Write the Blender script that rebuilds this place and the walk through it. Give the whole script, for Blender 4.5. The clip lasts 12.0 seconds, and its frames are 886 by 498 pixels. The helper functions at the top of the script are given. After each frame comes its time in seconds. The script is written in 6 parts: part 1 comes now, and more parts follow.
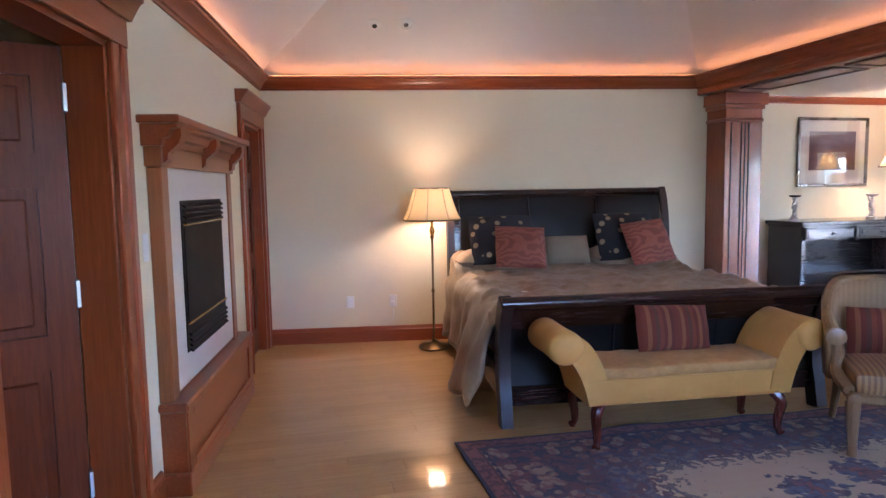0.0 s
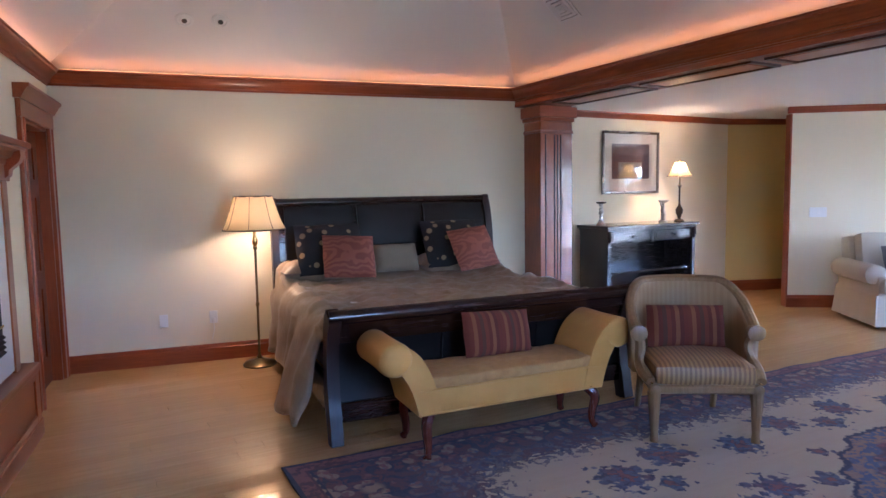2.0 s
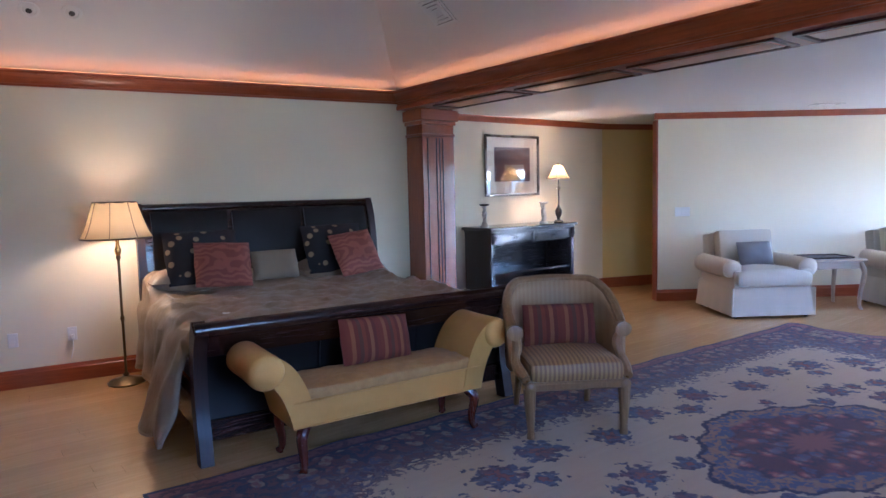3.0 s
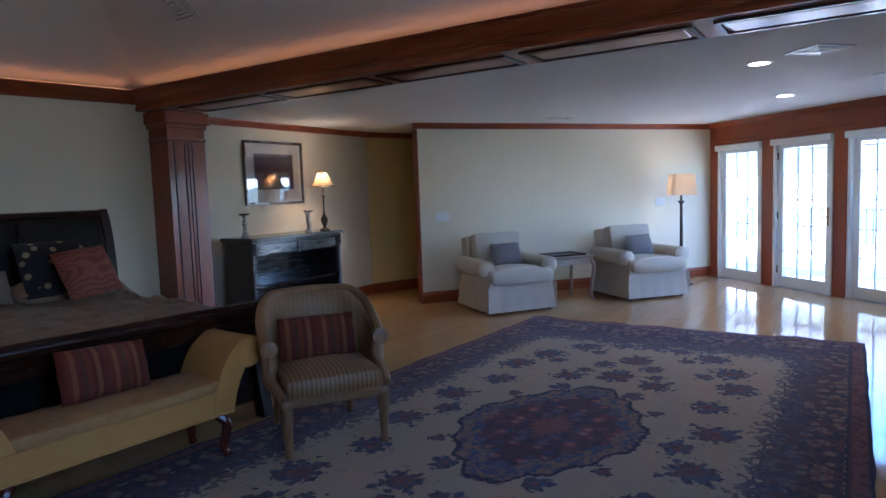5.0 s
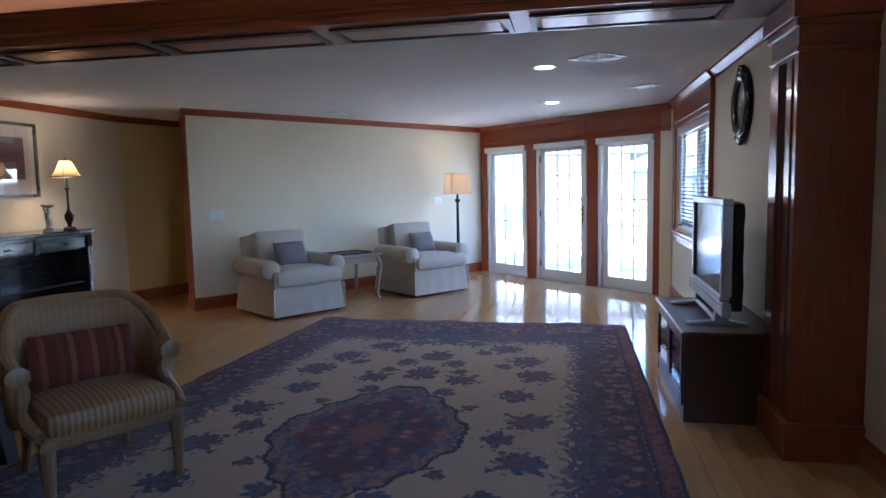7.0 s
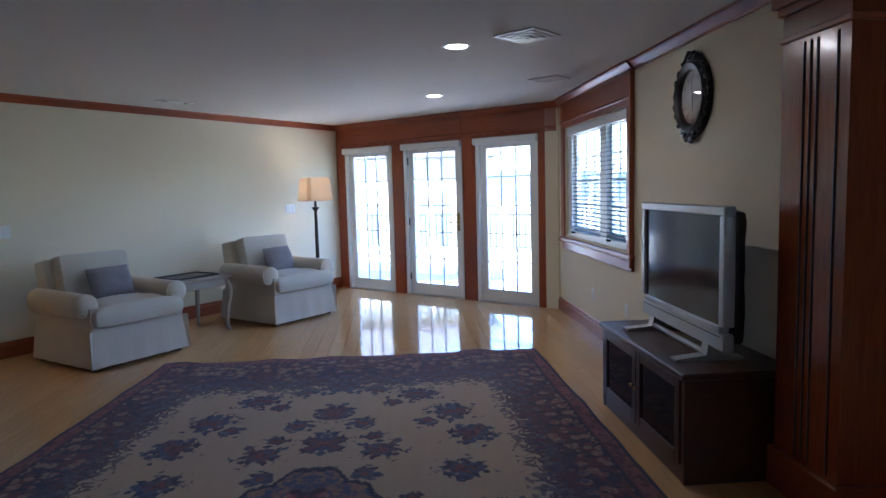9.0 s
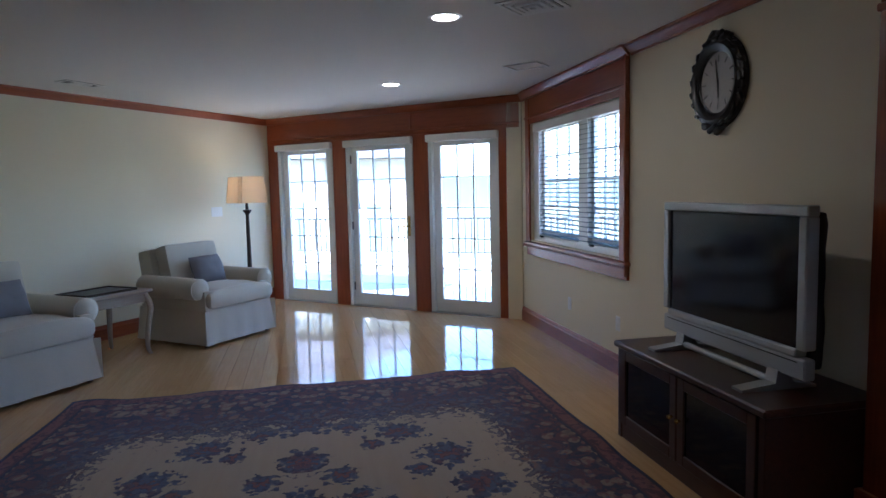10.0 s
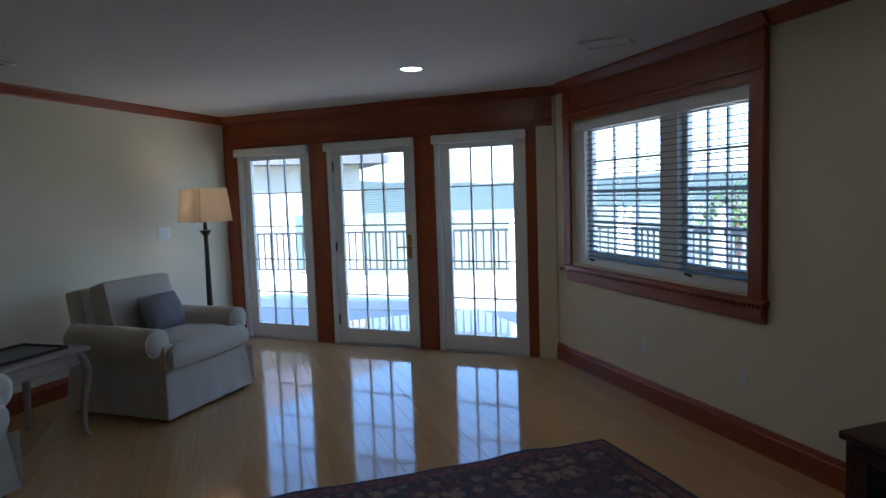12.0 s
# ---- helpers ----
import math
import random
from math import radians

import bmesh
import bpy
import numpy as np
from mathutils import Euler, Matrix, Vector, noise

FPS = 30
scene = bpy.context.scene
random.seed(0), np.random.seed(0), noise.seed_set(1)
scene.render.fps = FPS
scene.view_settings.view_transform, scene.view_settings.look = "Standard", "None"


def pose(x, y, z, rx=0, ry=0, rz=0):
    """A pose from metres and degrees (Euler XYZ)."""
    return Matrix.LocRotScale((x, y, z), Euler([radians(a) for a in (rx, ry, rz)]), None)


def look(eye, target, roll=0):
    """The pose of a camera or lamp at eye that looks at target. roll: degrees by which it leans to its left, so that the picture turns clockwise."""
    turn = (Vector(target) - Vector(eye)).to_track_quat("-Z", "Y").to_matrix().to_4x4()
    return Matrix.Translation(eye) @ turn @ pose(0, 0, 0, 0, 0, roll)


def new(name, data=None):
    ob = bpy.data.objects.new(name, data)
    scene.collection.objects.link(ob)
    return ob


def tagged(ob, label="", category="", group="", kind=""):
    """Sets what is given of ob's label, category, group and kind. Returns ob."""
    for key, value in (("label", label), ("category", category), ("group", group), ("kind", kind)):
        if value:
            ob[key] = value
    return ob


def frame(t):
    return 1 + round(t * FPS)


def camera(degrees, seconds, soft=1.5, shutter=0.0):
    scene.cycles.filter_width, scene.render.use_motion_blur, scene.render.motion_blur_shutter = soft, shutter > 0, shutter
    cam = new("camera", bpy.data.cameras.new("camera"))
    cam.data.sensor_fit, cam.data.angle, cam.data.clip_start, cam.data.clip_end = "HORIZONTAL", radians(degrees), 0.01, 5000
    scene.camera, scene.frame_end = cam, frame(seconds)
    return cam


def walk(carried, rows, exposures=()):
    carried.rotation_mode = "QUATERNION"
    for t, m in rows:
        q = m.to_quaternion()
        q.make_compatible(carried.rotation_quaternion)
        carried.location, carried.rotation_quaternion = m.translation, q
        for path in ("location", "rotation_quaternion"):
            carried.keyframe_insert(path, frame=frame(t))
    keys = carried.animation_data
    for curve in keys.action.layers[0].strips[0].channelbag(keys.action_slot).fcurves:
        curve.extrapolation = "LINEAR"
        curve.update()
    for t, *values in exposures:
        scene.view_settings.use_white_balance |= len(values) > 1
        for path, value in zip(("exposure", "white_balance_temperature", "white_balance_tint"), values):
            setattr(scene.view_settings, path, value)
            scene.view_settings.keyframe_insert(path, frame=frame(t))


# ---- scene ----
cam = camera(69.0, 12.0)
PATH = [
    (0, (0.16, 0.366, 1.482), (0.641, 2.299, 1.296), -1.0),
    (0.5, (0.148, 0.428, 1.488), (0.736, 2.33, 1.296), -0.7),
    (1, (0.155, 0.443, 1.497), (0.862, 2.305, 1.309), -0.8),
    (1.5, (0.193, 0.457, 1.498), (1.022, 2.268, 1.316), -0.8),
    (2, (0.234, 0.45, 1.505), (1.194, 2.196, 1.326), -1.0),
    (2.5, (0.291, 0.431, 1.508), (1.384, 2.097, 1.331), -1.2),
    (3, (0.364, 0.428, 1.511), (1.592, 1.997, 1.333), -1.4),
    (3.2, (0.437, 0.445, 1.498), (1.704, 1.982, 1.316), -1.8),
    (5, (0.553, 0.383, 1.512), (2.234, 1.453, 1.336), -2.0),
    (5.5, (0.621, 0.572, 1.495), (2.41, 1.447, 1.311), -1.1),
    (6, (0.672, 0.719, 1.482), (2.543, 1.401, 1.293), -0.6),
    (6.5, (0.69, 0.764, 1.468), (2.609, 1.292, 1.278), -0.6),
    (7, (0.711, 0.792, 1.449), (2.662, 1.185, 1.259), -1.1),
    (7.2, (0.751, 0.824, 1.436), (2.713, 1.169, 1.257), -0.9),
    (9, (1.806, 1.491, 1.475), (3.792, 1.343, 1.286), -1.5),
    (9.5, (2.184, 1.651, 1.489), (4.157, 1.385, 1.295), -1.6),
    (10, (2.579, 1.859, 1.444), (4.528, 1.447, 1.262), -1.3),
    (10.5, (2.958, 1.983, 1.47), (4.881, 1.467, 1.28), -1.9),
    (11, (3.355, 2.109, 1.501), (5.259, 1.527, 1.306), -2.3),
    (11.5, (3.77, 2.248, 1.496), (5.664, 1.629, 1.32), -2.0),
    (12, (4.124, 2.378, 1.533), (6.011, 1.739, 1.362), -1.9),
]
EXPOSURES = [(0.0, 5.38, 5350, 27), (2.0, 5.22, 5100, 25), (3.0, 5.0, 4800, 23), (4.8, 3.80, 4800, 16), (7.0, 3.82, 4950, 16), (9.0, 3.56, 5080, 14), (10.5, 2.98, 5180, 11), (12.0, 2.16, 5250, 9)]
walk(cam, [(t, look(eye, target, roll)) for t, eye, target, roll in PATH], EXPOSURES)

# ---- daylight ----
SUN_AZ, SUN_EL = radians(-75), radians(46)
world = bpy.data.worlds.new("world")
scene.world = world
world.use_nodes = True
sky = world.node_tree.nodes.new("ShaderNodeTexSky")
sky.sky_type, sky.sun_disc = "NISHITA", False
sky.dust_density, sky.ozone_density = 0.4, 3.4
sky.sun_elevation, sky.sun_rotation = SUN_EL, SUN_AZ
background = world.node_tree.nodes["Background"]
background.inputs["Strength"].default_value = 0.15
world.node_tree.links.new(sky.outputs["Color"], background.inputs["Color"])
sun = new("sun", bpy.data.lights.new("sun", "SUN"))
sun.data.energy, sun.data.angle, sun.data.color = 5.0, radians(0.5), (1.0, 0.95, 0.88)
sun.matrix_world = look((0, 0, 0), (-math.sin(SUN_AZ) * math.cos(SUN_EL), -math.cos(SUN_AZ) * math.cos(SUN_EL), -math.sin(SUN_EL)))

# ---- materials ----
def nodes_of(name):
    m = bpy.data.materials.new(name)
    m.use_nodes = True
    t = m.node_tree
    return m, t, t.nodes["Principled BSDF"]


def add(t, kind, **inputs):
    n = t.nodes.new(kind)
    for k, v in inputs.items():
        n.inputs[k.replace("_", " ")].default_value = v
    return n


def coords(t, scale=(1, 1, 1), turn=(0, 0, 0)):
    c = t.nodes.new("ShaderNodeTexCoord")
    m = t.nodes.new("ShaderNodeMapping")
    m.inputs["Scale"].default_value = scale
    m.inputs["Rotation"].default_value = turn
    t.links.new(c.outputs["Object"], m.inputs["Vector"])
    return m.outputs["Vector"]


def noise_at(t, vec, scale, detail=4.0, rough=0.55, distort=0.0):
    n = add(t, "ShaderNodeTexNoise", Scale=scale, Detail=detail, Roughness=rough, Distortion=distort)
    t.links.new(vec, n.inputs["Vector"])
    return n.outputs["Fac"]


def ramp(t, fac, *stops):
    r = t.nodes.new("ShaderNodeValToRGB")
    e = r.color_ramp.elements
    while len(e) < len(stops):
        e.new(0.5)
    for el, (p, c) in zip(e, stops):
        el.position, el.color = p, (*c, 1) if len(c) == 3 else c
    t.links.new(fac, r.inputs["Fac"])
    return r.outputs["Color"]


def mixed(t, fac, a, b, how="MIX"):
    m = t.nodes.new("ShaderNodeMix")
    m.data_type, m.blend_type = "RGBA", how
    for sock, v in ((m.inputs["Factor"], fac), (m.inputs["A"], a), (m.inputs["B"], b)):
        if isinstance(v, bpy.types.NodeSocket):
            t.links.new(v, sock)
        elif isinstance(v, (int, float)):
            sock.default_value = v
        else:
            sock.default_value = (*v, 1)
    return m.outputs["Result"]


def math_node(t, op, a, b=0.0, c=0.0):
    m = t.nodes.new("ShaderNodeMath")
    m.operation = op
    for i, v in enumerate((a, b, c)):
        if isinstance(v, bpy.types.NodeSocket):
            t.links.new(v, m.inputs[i])
        else:
            m.inputs[i].default_value = v
    return m.outputs[0]


def bumped(t, b, height, strength, distance=0.01):
    n = add(t, "ShaderNodeBump", Strength=strength, Distance=distance)
    t.links.new(height, n.inputs["Height"])
    t.links.new(n.outputs["Normal"], b.inputs["Normal"])


def plain(name, colour, rough=0.5, metal=0.0, vary=0.12, scale=6.0, grain=180.0, relief=0.1, coat=0.0, spec=0.5):
    """Paint, plastic, metal, cloth: a colour with soft patches, fine grain and relief."""
    m, t, b = nodes_of(name)
    v = coords(t)
    big, fine = noise_at(t, v, scale), noise_at(t, v, grain, 2.0)
    dark = tuple(c * (1 - vary) for c in colour)
    light = tuple(min(1, c * (1 + vary * 0.6)) for c in colour)
    t.links.new(mixed(t, math_node(t, "MULTIPLY_ADD", fine, 0.35, math_node(t, "MULTIPLY", big, 0.65)), dark, light), b.inputs["Base Color"])
    t.links.new(math_node(t, "MULTIPLY_ADD", big, 0.12, rough - 0.06), b.inputs["Roughness"])
    b.inputs["Metallic"].default_value = metal
    b.inputs["Coat Weight"].default_value = coat
    b.inputs["Specular IOR Level"].default_value = spec
    if relief:
        bumped(t, b, fine, relief, 0.004)
    return m


def wood(name, light, dark, rough=0.3, along="x", coat=0.15, ring=7.0, relief=0.06, random=0.0):
    """Stained wood with the grain running along one local axis."""
    m, t, b = nodes_of(name)
    s = {"x": (0.6, 9, 9), "y": (9, 0.6, 9), "z": (9, 9, 0.6)}[along]
    v = coords(t, s)
    grain = noise_at(t, v, ring, 6.0, 0.62, 0.6)
    broad = noise_at(t, coords(t), 1.7, 3.0)
    col = ramp(t, grain, (0.28, dark), (0.72, light))
    col = mixed(t, math_node(t, "MULTIPLY", broad, 0.45), col, tuple(c * 0.72 for c in dark))
    if random:
        info = t.nodes.new("ShaderNodeObjectInfo")
        geo = t.nodes.new("ShaderNodeNewGeometry")
        r = math_node(t, "FRACT", math_node(t, "ADD", info.outputs["Random"], geo.outputs["Random Per Island"]))
        col = mixed(t, math_node(t, "MULTIPLY", r, random), col, tuple(c * 0.62 for c in dark))
    t.links.new(col, b.inputs["Base Color"])
    t.links.new(math_node(t, "MULTIPLY_ADD", grain, 0.12, rough - 0.05), b.inputs["Roughness"])
    b.inputs["Coat Weight"].default_value = coat
    b.inputs["Coat Roughness"].default_value = rough * 0.6
    bumped(t, b, grain, relief, 0.003)
    return m


def cloth(name, a, c, scale=400.0, patch=5.0, rough=0.9, sheen=0.06, relief=0.35):
    m, t, b = nodes_of(name)
    v = coords(t)
    weave, big = noise_at(t, v, scale, 2.0), noise_at(t, v, patch, 5.0)
    col = mixed(t, big, a, c)
    t.links.new(mixed(t, math_node(t, "MULTIPLY", weave, 0.4), col, tuple(x * 0.6 for x in a)), b.inputs["Base Color"])
    b.inputs["Roughness"].default_value = rough
    b.inputs["Sheen Weight"].default_value = sheen
    h = math_node(t, "MULTIPLY_ADD", weave, 0.3, noise_at(t, v, 22.0, 3.0))
    bumped(t, b, h, relief, 0.006)
    return m


def striped(name, colours, width, axis=0, rough=0.85, relief=0.2):
    """Cloth with stripes across one local axis."""
    m, t, b = nodes_of(name)
    v = coords(t)
    sep = t.nodes.new("ShaderNodeSeparateXYZ")
    t.links.new(v, sep.inputs[0])
    f = math_node(t, "FRACT", math_node(t, "ADD", math_node(t, "MULTIPLY", sep.outputs[axis], 1.0 / width), 100.0))
    stops = [(i / len(colours), c) for i, c in enumerate(colours)]
    col = ramp(t, f, *stops)
    t.nodes[-1].color_ramp.interpolation = "CONSTANT"
    weave = noise_at(t, v, 350.0, 2.0)
    t.links.new(mixed(t, math_node(t, "MULTIPLY", weave, 0.5), col, tuple(x * 0.5 for x in colours[0])), b.inputs["Base Color"])
    b.inputs["Roughness"].default_value = rough
    b.inputs["Sheen Weight"].default_value = 0.05
    bumped(t, b, weave, relief, 0.004)
    return m


def glowing(name, colour, strength):
    m, t, b = nodes_of(name)
    b.inputs["Base Color"].default_value = (*colour, 1)
    b.inputs["Emission Color"].default_value = (*colour, 1)
    b.inputs["Emission Strength"].default_value = strength
    return m


def glass(name, tint=(1, 1, 1), rough=0.0, skin_base=0.04):
    """A thin pane: mostly clear, with a glossy skin at grazing angles."""
    m, t, b = nodes_of(name)
    t.nodes.remove(b)
    clear, gloss = t.nodes.new("ShaderNodeBsdfTransparent"), t.nodes.new("ShaderNodeBsdfGlossy")
    clear.inputs["Color"].default_value = (*tint, 1)
    gloss.inputs["Roughness"].default_value = rough
    f, mix = t.nodes.new("ShaderNodeLayerWeight"), t.nodes.new("ShaderNodeMixShader")
    skin = math_node(t, "MULTIPLY_ADD", math_node(t, "POWER", f.outputs["Facing"], 4.0), 0.6, skin_base)
    t.links.new(skin, mix.inputs[0])
    t.links.new(clear.outputs[0], mix.inputs[1])
    t.links.new(gloss.outputs[0], mix.inputs[2])
    t.links.new(mix.outputs[0], t.nodes["Material Output"].inputs[0])
    return m


def shade_cloth(name, colour, through_amount=0.5):
    """Lampshade cloth that lets lamplight through."""
    m, t, b = nodes_of(name)
    v = coords(t)
    col = mixed(t, noise_at(t, v, 260.0, 2.0), colour, tuple(c * 0.85 for c in colour))
    t.nodes.remove(b)
    d, tr, mix = t.nodes.new("ShaderNodeBsdfDiffuse"), t.nodes.new("ShaderNodeBsdfTranslucent"), t.nodes.new("ShaderNodeMixShader")
    t.links.new(col, d.inputs["Color"])
    t.links.new(col, tr.inputs["Color"])
    mix.inputs[0].default_value = through_amount
    t.links.new(d.outputs[0], mix.inputs[1])
    t.links.new(tr.outputs[0], mix.inputs[2])
    t.links.new(mix.outputs[0], t.nodes["Material Output"].inputs[0])
    return m


WALL = plain("wall_paint", (0.77, 0.70, 0.53), 0.75, vary=0.05, scale=0.8, grain=120, relief=0.12, spec=0.25)
GOLDWALL = plain("ochre_wall_paint", (0.66, 0.50, 0.20), 0.75, vary=0.05, scale=0.8, grain=120, relief=0.12, spec=0.25)
CEIL = plain("ceiling_paint", (0.78, 0.76, 0.73), 0.85, vary=0.05, scale=0.7, grain=160, relief=0.2, spec=0.2)
CHERRY = wood("cherry_along", (0.37, 0.088, 0.022), (0.24, 0.050, 0.013), 0.30, coat=0.06)
CHERRY_V = wood("cherry_upright", (0.37, 0.088, 0.022), (0.24, 0.050, 0.013), 0.30, along="z", coat=0.06)
# Darker cherry tone for the panel doors.
CHERRY_DOOR = wood("dark_cherry_door", (0.21, 0.044, 0.010), (0.12, 0.025, 0.007), 0.4, along="z", coat=0.03)
CHERRY_DOOR.node_tree.nodes["Principled BSDF"].inputs["Specular IOR Level"].default_value = 0.15
# Cherry darkened in colour to give the shade of recesses and grooves.
CHERRY_SHADED = wood("cherry_recess_shade", (0.10, 0.028, 0.012), (0.05, 0.014, 0.008), 0.35)
HONEY_V = wood("honey_oak", (0.36, 0.115, 0.032), (0.24, 0.072, 0.020), 0.32, along="z")


def plank_wood(name, light, dark, rough=0.16):
    """Varnished strip floor: grain in world space, each board a little different."""
    m, t, b = nodes_of(name)
    geo, info = t.nodes.new("ShaderNodeNewGeometry"), t.nodes.new("ShaderNodeObjectInfo")
    mp = t.nodes.new("ShaderNodeMapping")
    mp.inputs["Scale"].default_value = (0.7, 10, 10)
    r = math_node(t, "FRACT", math_node(t, "ADD", info.outputs["Random"], geo.outputs["Random Per Island"]))
    comb = t.nodes.new("ShaderNodeCombineXYZ")
    t.links.new(math_node(t, "MULTIPLY", r, 9.0), comb.inputs[0])
    t.links.new(comb.outputs[0], mp.inputs["Location"])
    t.links.new(geo.outputs["Position"], mp.inputs["Vector"])
    grain = noise_at(t, mp.outputs[0], 4.0, 6.0, 0.6, 0.5)
    wear = noise_at(t, geo.outputs["Position"], 1.3, 4.0)
    col = ramp(t, grain, (0.3, dark), (0.7, light))
    col = mixed(t, math_node(t, "MULTIPLY", r, 0.30), col, tuple(c * 0.70 for c in dark))
    t.links.new(col, b.inputs["Base Color"])
    t.links.new(math_node(t, "MULTIPLY_ADD", wear, 0.08, rough - 0.04), b.inputs["Roughness"])
    b.inputs["Coat Weight"].default_value = 0.2
    b.inputs["Coat Roughness"].default_value = 0.02
    b.inputs["Specular IOR Level"].default_value = 0.4
    bumped(t, b, math_node(t, "MULTIPLY_ADD", wear, 0.6, math_node(t, "MULTIPLY", grain, 0.2)), 0.05, 0.01)
    return m


MAPLE = plank_wood("maple_plank", (0.64, 0.395, 0.175), (0.54, 0.315, 0.13), 0.075)
WHITE = plain("white_gloss_paint", (0.78, 0.78, 0.76), 0.35, vary=0.04, scale=2, relief=0.03)
TILE = plain("pale_stone_surround", (0.62, 0.60, 0.60), 0.35, vary=0.08, scale=3, grain=40, relief=0.03)
BLACKMETAL = plain("black_metal", (0.008, 0.008, 0.009), 0.5, 0.0, relief=0.04, spec=0.15)
BLACKGLASS = plain("smoked_glass", (0.006, 0.006, 0.008), 0.08, vary=0.1, relief=0.0)
FIREGLASS = plain("sooty_fire_glass", (0.006, 0.006, 0.007), 0.5, vary=0.2, relief=0.0, spec=0.08)
BRASS = plain("brass", (0.60, 0.42, 0.16), 0.25, 1.0, vary=0.2, relief=0.02)
STEEL = plain("brushed_steel", (0.5, 0.5, 0.5), 0.3, 1.0, relief=0.03)
# Backlit shade of the slats is put into this grey; house panes reuse it.
SHADED_GREY = plain("shaded_blind_slat", (0.11, 0.15, 0.16), 0.6, vary=0.05, relief=0.02)
PILASTER = wood("polished_cherry_pilaster", (0.36, 0.092, 0.030), (0.23, 0.055, 0.019), 0.2, along="z", coat=0.6)
GLASS = glass("window_glass")
PICTURE_GLASS = glass("picture_glass", skin_base=0.085)
LED = glowing("warm_led_strip", (1.0, 0.37, 0.11), 0.17)
# ---- building helpers ----
def frame_of(p, q):
    """Local frame on the line p to q: x along it, y to its left, z up. Returns matrix and length."""
    d = Vector((q[0] - p[0], q[1] - p[1]))
    return pose(p[0], p[1], 0, 0, 0, math.degrees(math.atan2(d.y, d.x))), d.length


def box(bm, x0, x1, y0, y1, z0, z1, m=None, bevel=0.0, segments=1):
    vs = [bm.verts.new(((x0, x1)[i & 1], (y0, y1)[i >> 1 & 1], (z0, z1)[i >> 2])) for i in range(8)]
    fs = [bm.faces.new([vs[i] for i in f]) for f in ((0, 2, 3, 1), (4, 5, 7, 6), (0, 1, 5, 4), (2, 6, 7, 3), (0, 4, 6, 2), (1, 3, 7, 5))]
    if bevel:
        es = list({e for f in fs for e in f.edges})
        r = bmesh.ops.bevel(bm, geom=es, offset=bevel, segments=segments, profile=0.5, affect="EDGES")
        vs = list({v for f in r["faces"] for v in f.verts} | {v for v in vs if v.is_valid})
    if m is not None:
        bmesh.ops.transform(bm, matrix=m, verts=vs)
    return vs


def boxed(*args, **kw):
    bm = bmesh.new()
    box(bm, *args, **kw)
    return bm


def extrude_profile(profile, x0, x1, m=None):
    """A closed profile of (y, z) pairs swept along local x."""
    bm = bmesh.new()
    a = [bm.verts.new((x0, y, z)) for y, z in profile]
    b = [bm.verts.new((x1, y, z)) for y, z in profile]
    n = len(profile)
    for i in range(n):
        j = (i + 1) % n
        bm.faces.new((a[i], b[i], b[j], a[j]))
    bm.faces.new(a), bm.faces.new(b)
    bmesh.ops.recalc_face_normals(bm, faces=bm.faces)
    if m is not None:
        bm.transform(m)
    return bm


def lathe(profile, segments=24, m=None, close=True):
    """A turned shape from (radius, z) pairs."""
    bm = bmesh.new()
    rings = []
    for r, z in profile:
        rings.append([bm.verts.new((r * math.cos(2 * math.pi * i / segments), r * math.sin(2 * math.pi * i / segments), z)) for i in range(segments)])
    for a, b in zip(rings, rings[1:]):
        for i in range(segments):
            j = (i + 1) % segments
            bm.faces.new((a[i], a[j], b[j], b[i]))
    if close:
        bm.faces.new(rings[0][::-1]), bm.faces.new(rings[-1])
    if m is not None:
        bm.transform(m)
    return bm


def tube(points, radii, segments=10, squash=1.0, m=None):
    """A round limb along a line of points, with a radius at each."""
    bm = bmesh.new()
    pts = [Vector(p) for p in points]
    if isinstance(radii, (int, float)):
        radii = [radii] * len(pts)
    rings = []
    for i, (p, r) in enumerate(zip(pts, radii)):
        d = (pts[min(i + 1, len(pts) - 1)] - pts[max(i - 1, 0)]).normalized()
        side = d.cross(Vector((0, 1, 0.01))).normalized() if abs(d.y) < 0.95 else d.cross(Vector((1, 0, 0))).normalized()
        up = side.cross(d)
        rings.append([bm.verts.new(p + (side * math.cos(a) + up * math.sin(a) * squash) * r) for a in (2 * math.pi * k / segments for k in range(segments))])
    for a, b in zip(rings, rings[1:]):
        for k in range(segments):
            j = (k + 1) % segments
            bm.faces.new((a[k], a[j], b[j], b[k]))
    bm.faces.new(rings[0][::-1]), bm.faces.new(rings[-1])
    bmesh.ops.recalc_face_normals(bm, faces=bm.faces)
    if m is not None:
        bm.transform(m)
    return bm


def joined(*bms):
    out = bmesh.new()
    for b in bms:
        me = bpy.data.meshes.new("tmp")
        b.to_mesh(me)
        out.from_mesh(me)
        bpy.data.meshes.remove(me)
        b.free()
    return out


def smooth_by_angle(me, degrees=35):
    for p in me.polygons:
        p.use_smooth = True
    me.set_sharp_from_angle(angle=radians(degrees))


def obj(name, bm, material, m=None, smooth=True):
    me = bpy.data.meshes.new(name)
    bmesh.ops.recalc_face_normals(bm, faces=bm.faces)
    bm.to_mesh(me)
    bm.free()
    me.materials.append(material)
    if smooth:
        smooth_by_angle(me)
    ob = new(name, me)
    if m is not None:
        ob.matrix_world = m
    return ob


def part(name, bm, material, parent, label="", m=None, smooth=True):
    ob = obj(name, bm, material, None, smooth)
    ob.parent = parent
    if m is not None:
        ob.matrix_basis = m
    if label:
        tagged(ob, label)
    return ob


def thing(name, m, label, category, group=""):
    e = new(name)
    e.empty_display_size = 0.1
    e.matrix_world = m
    return tagged(e, label, category, group)


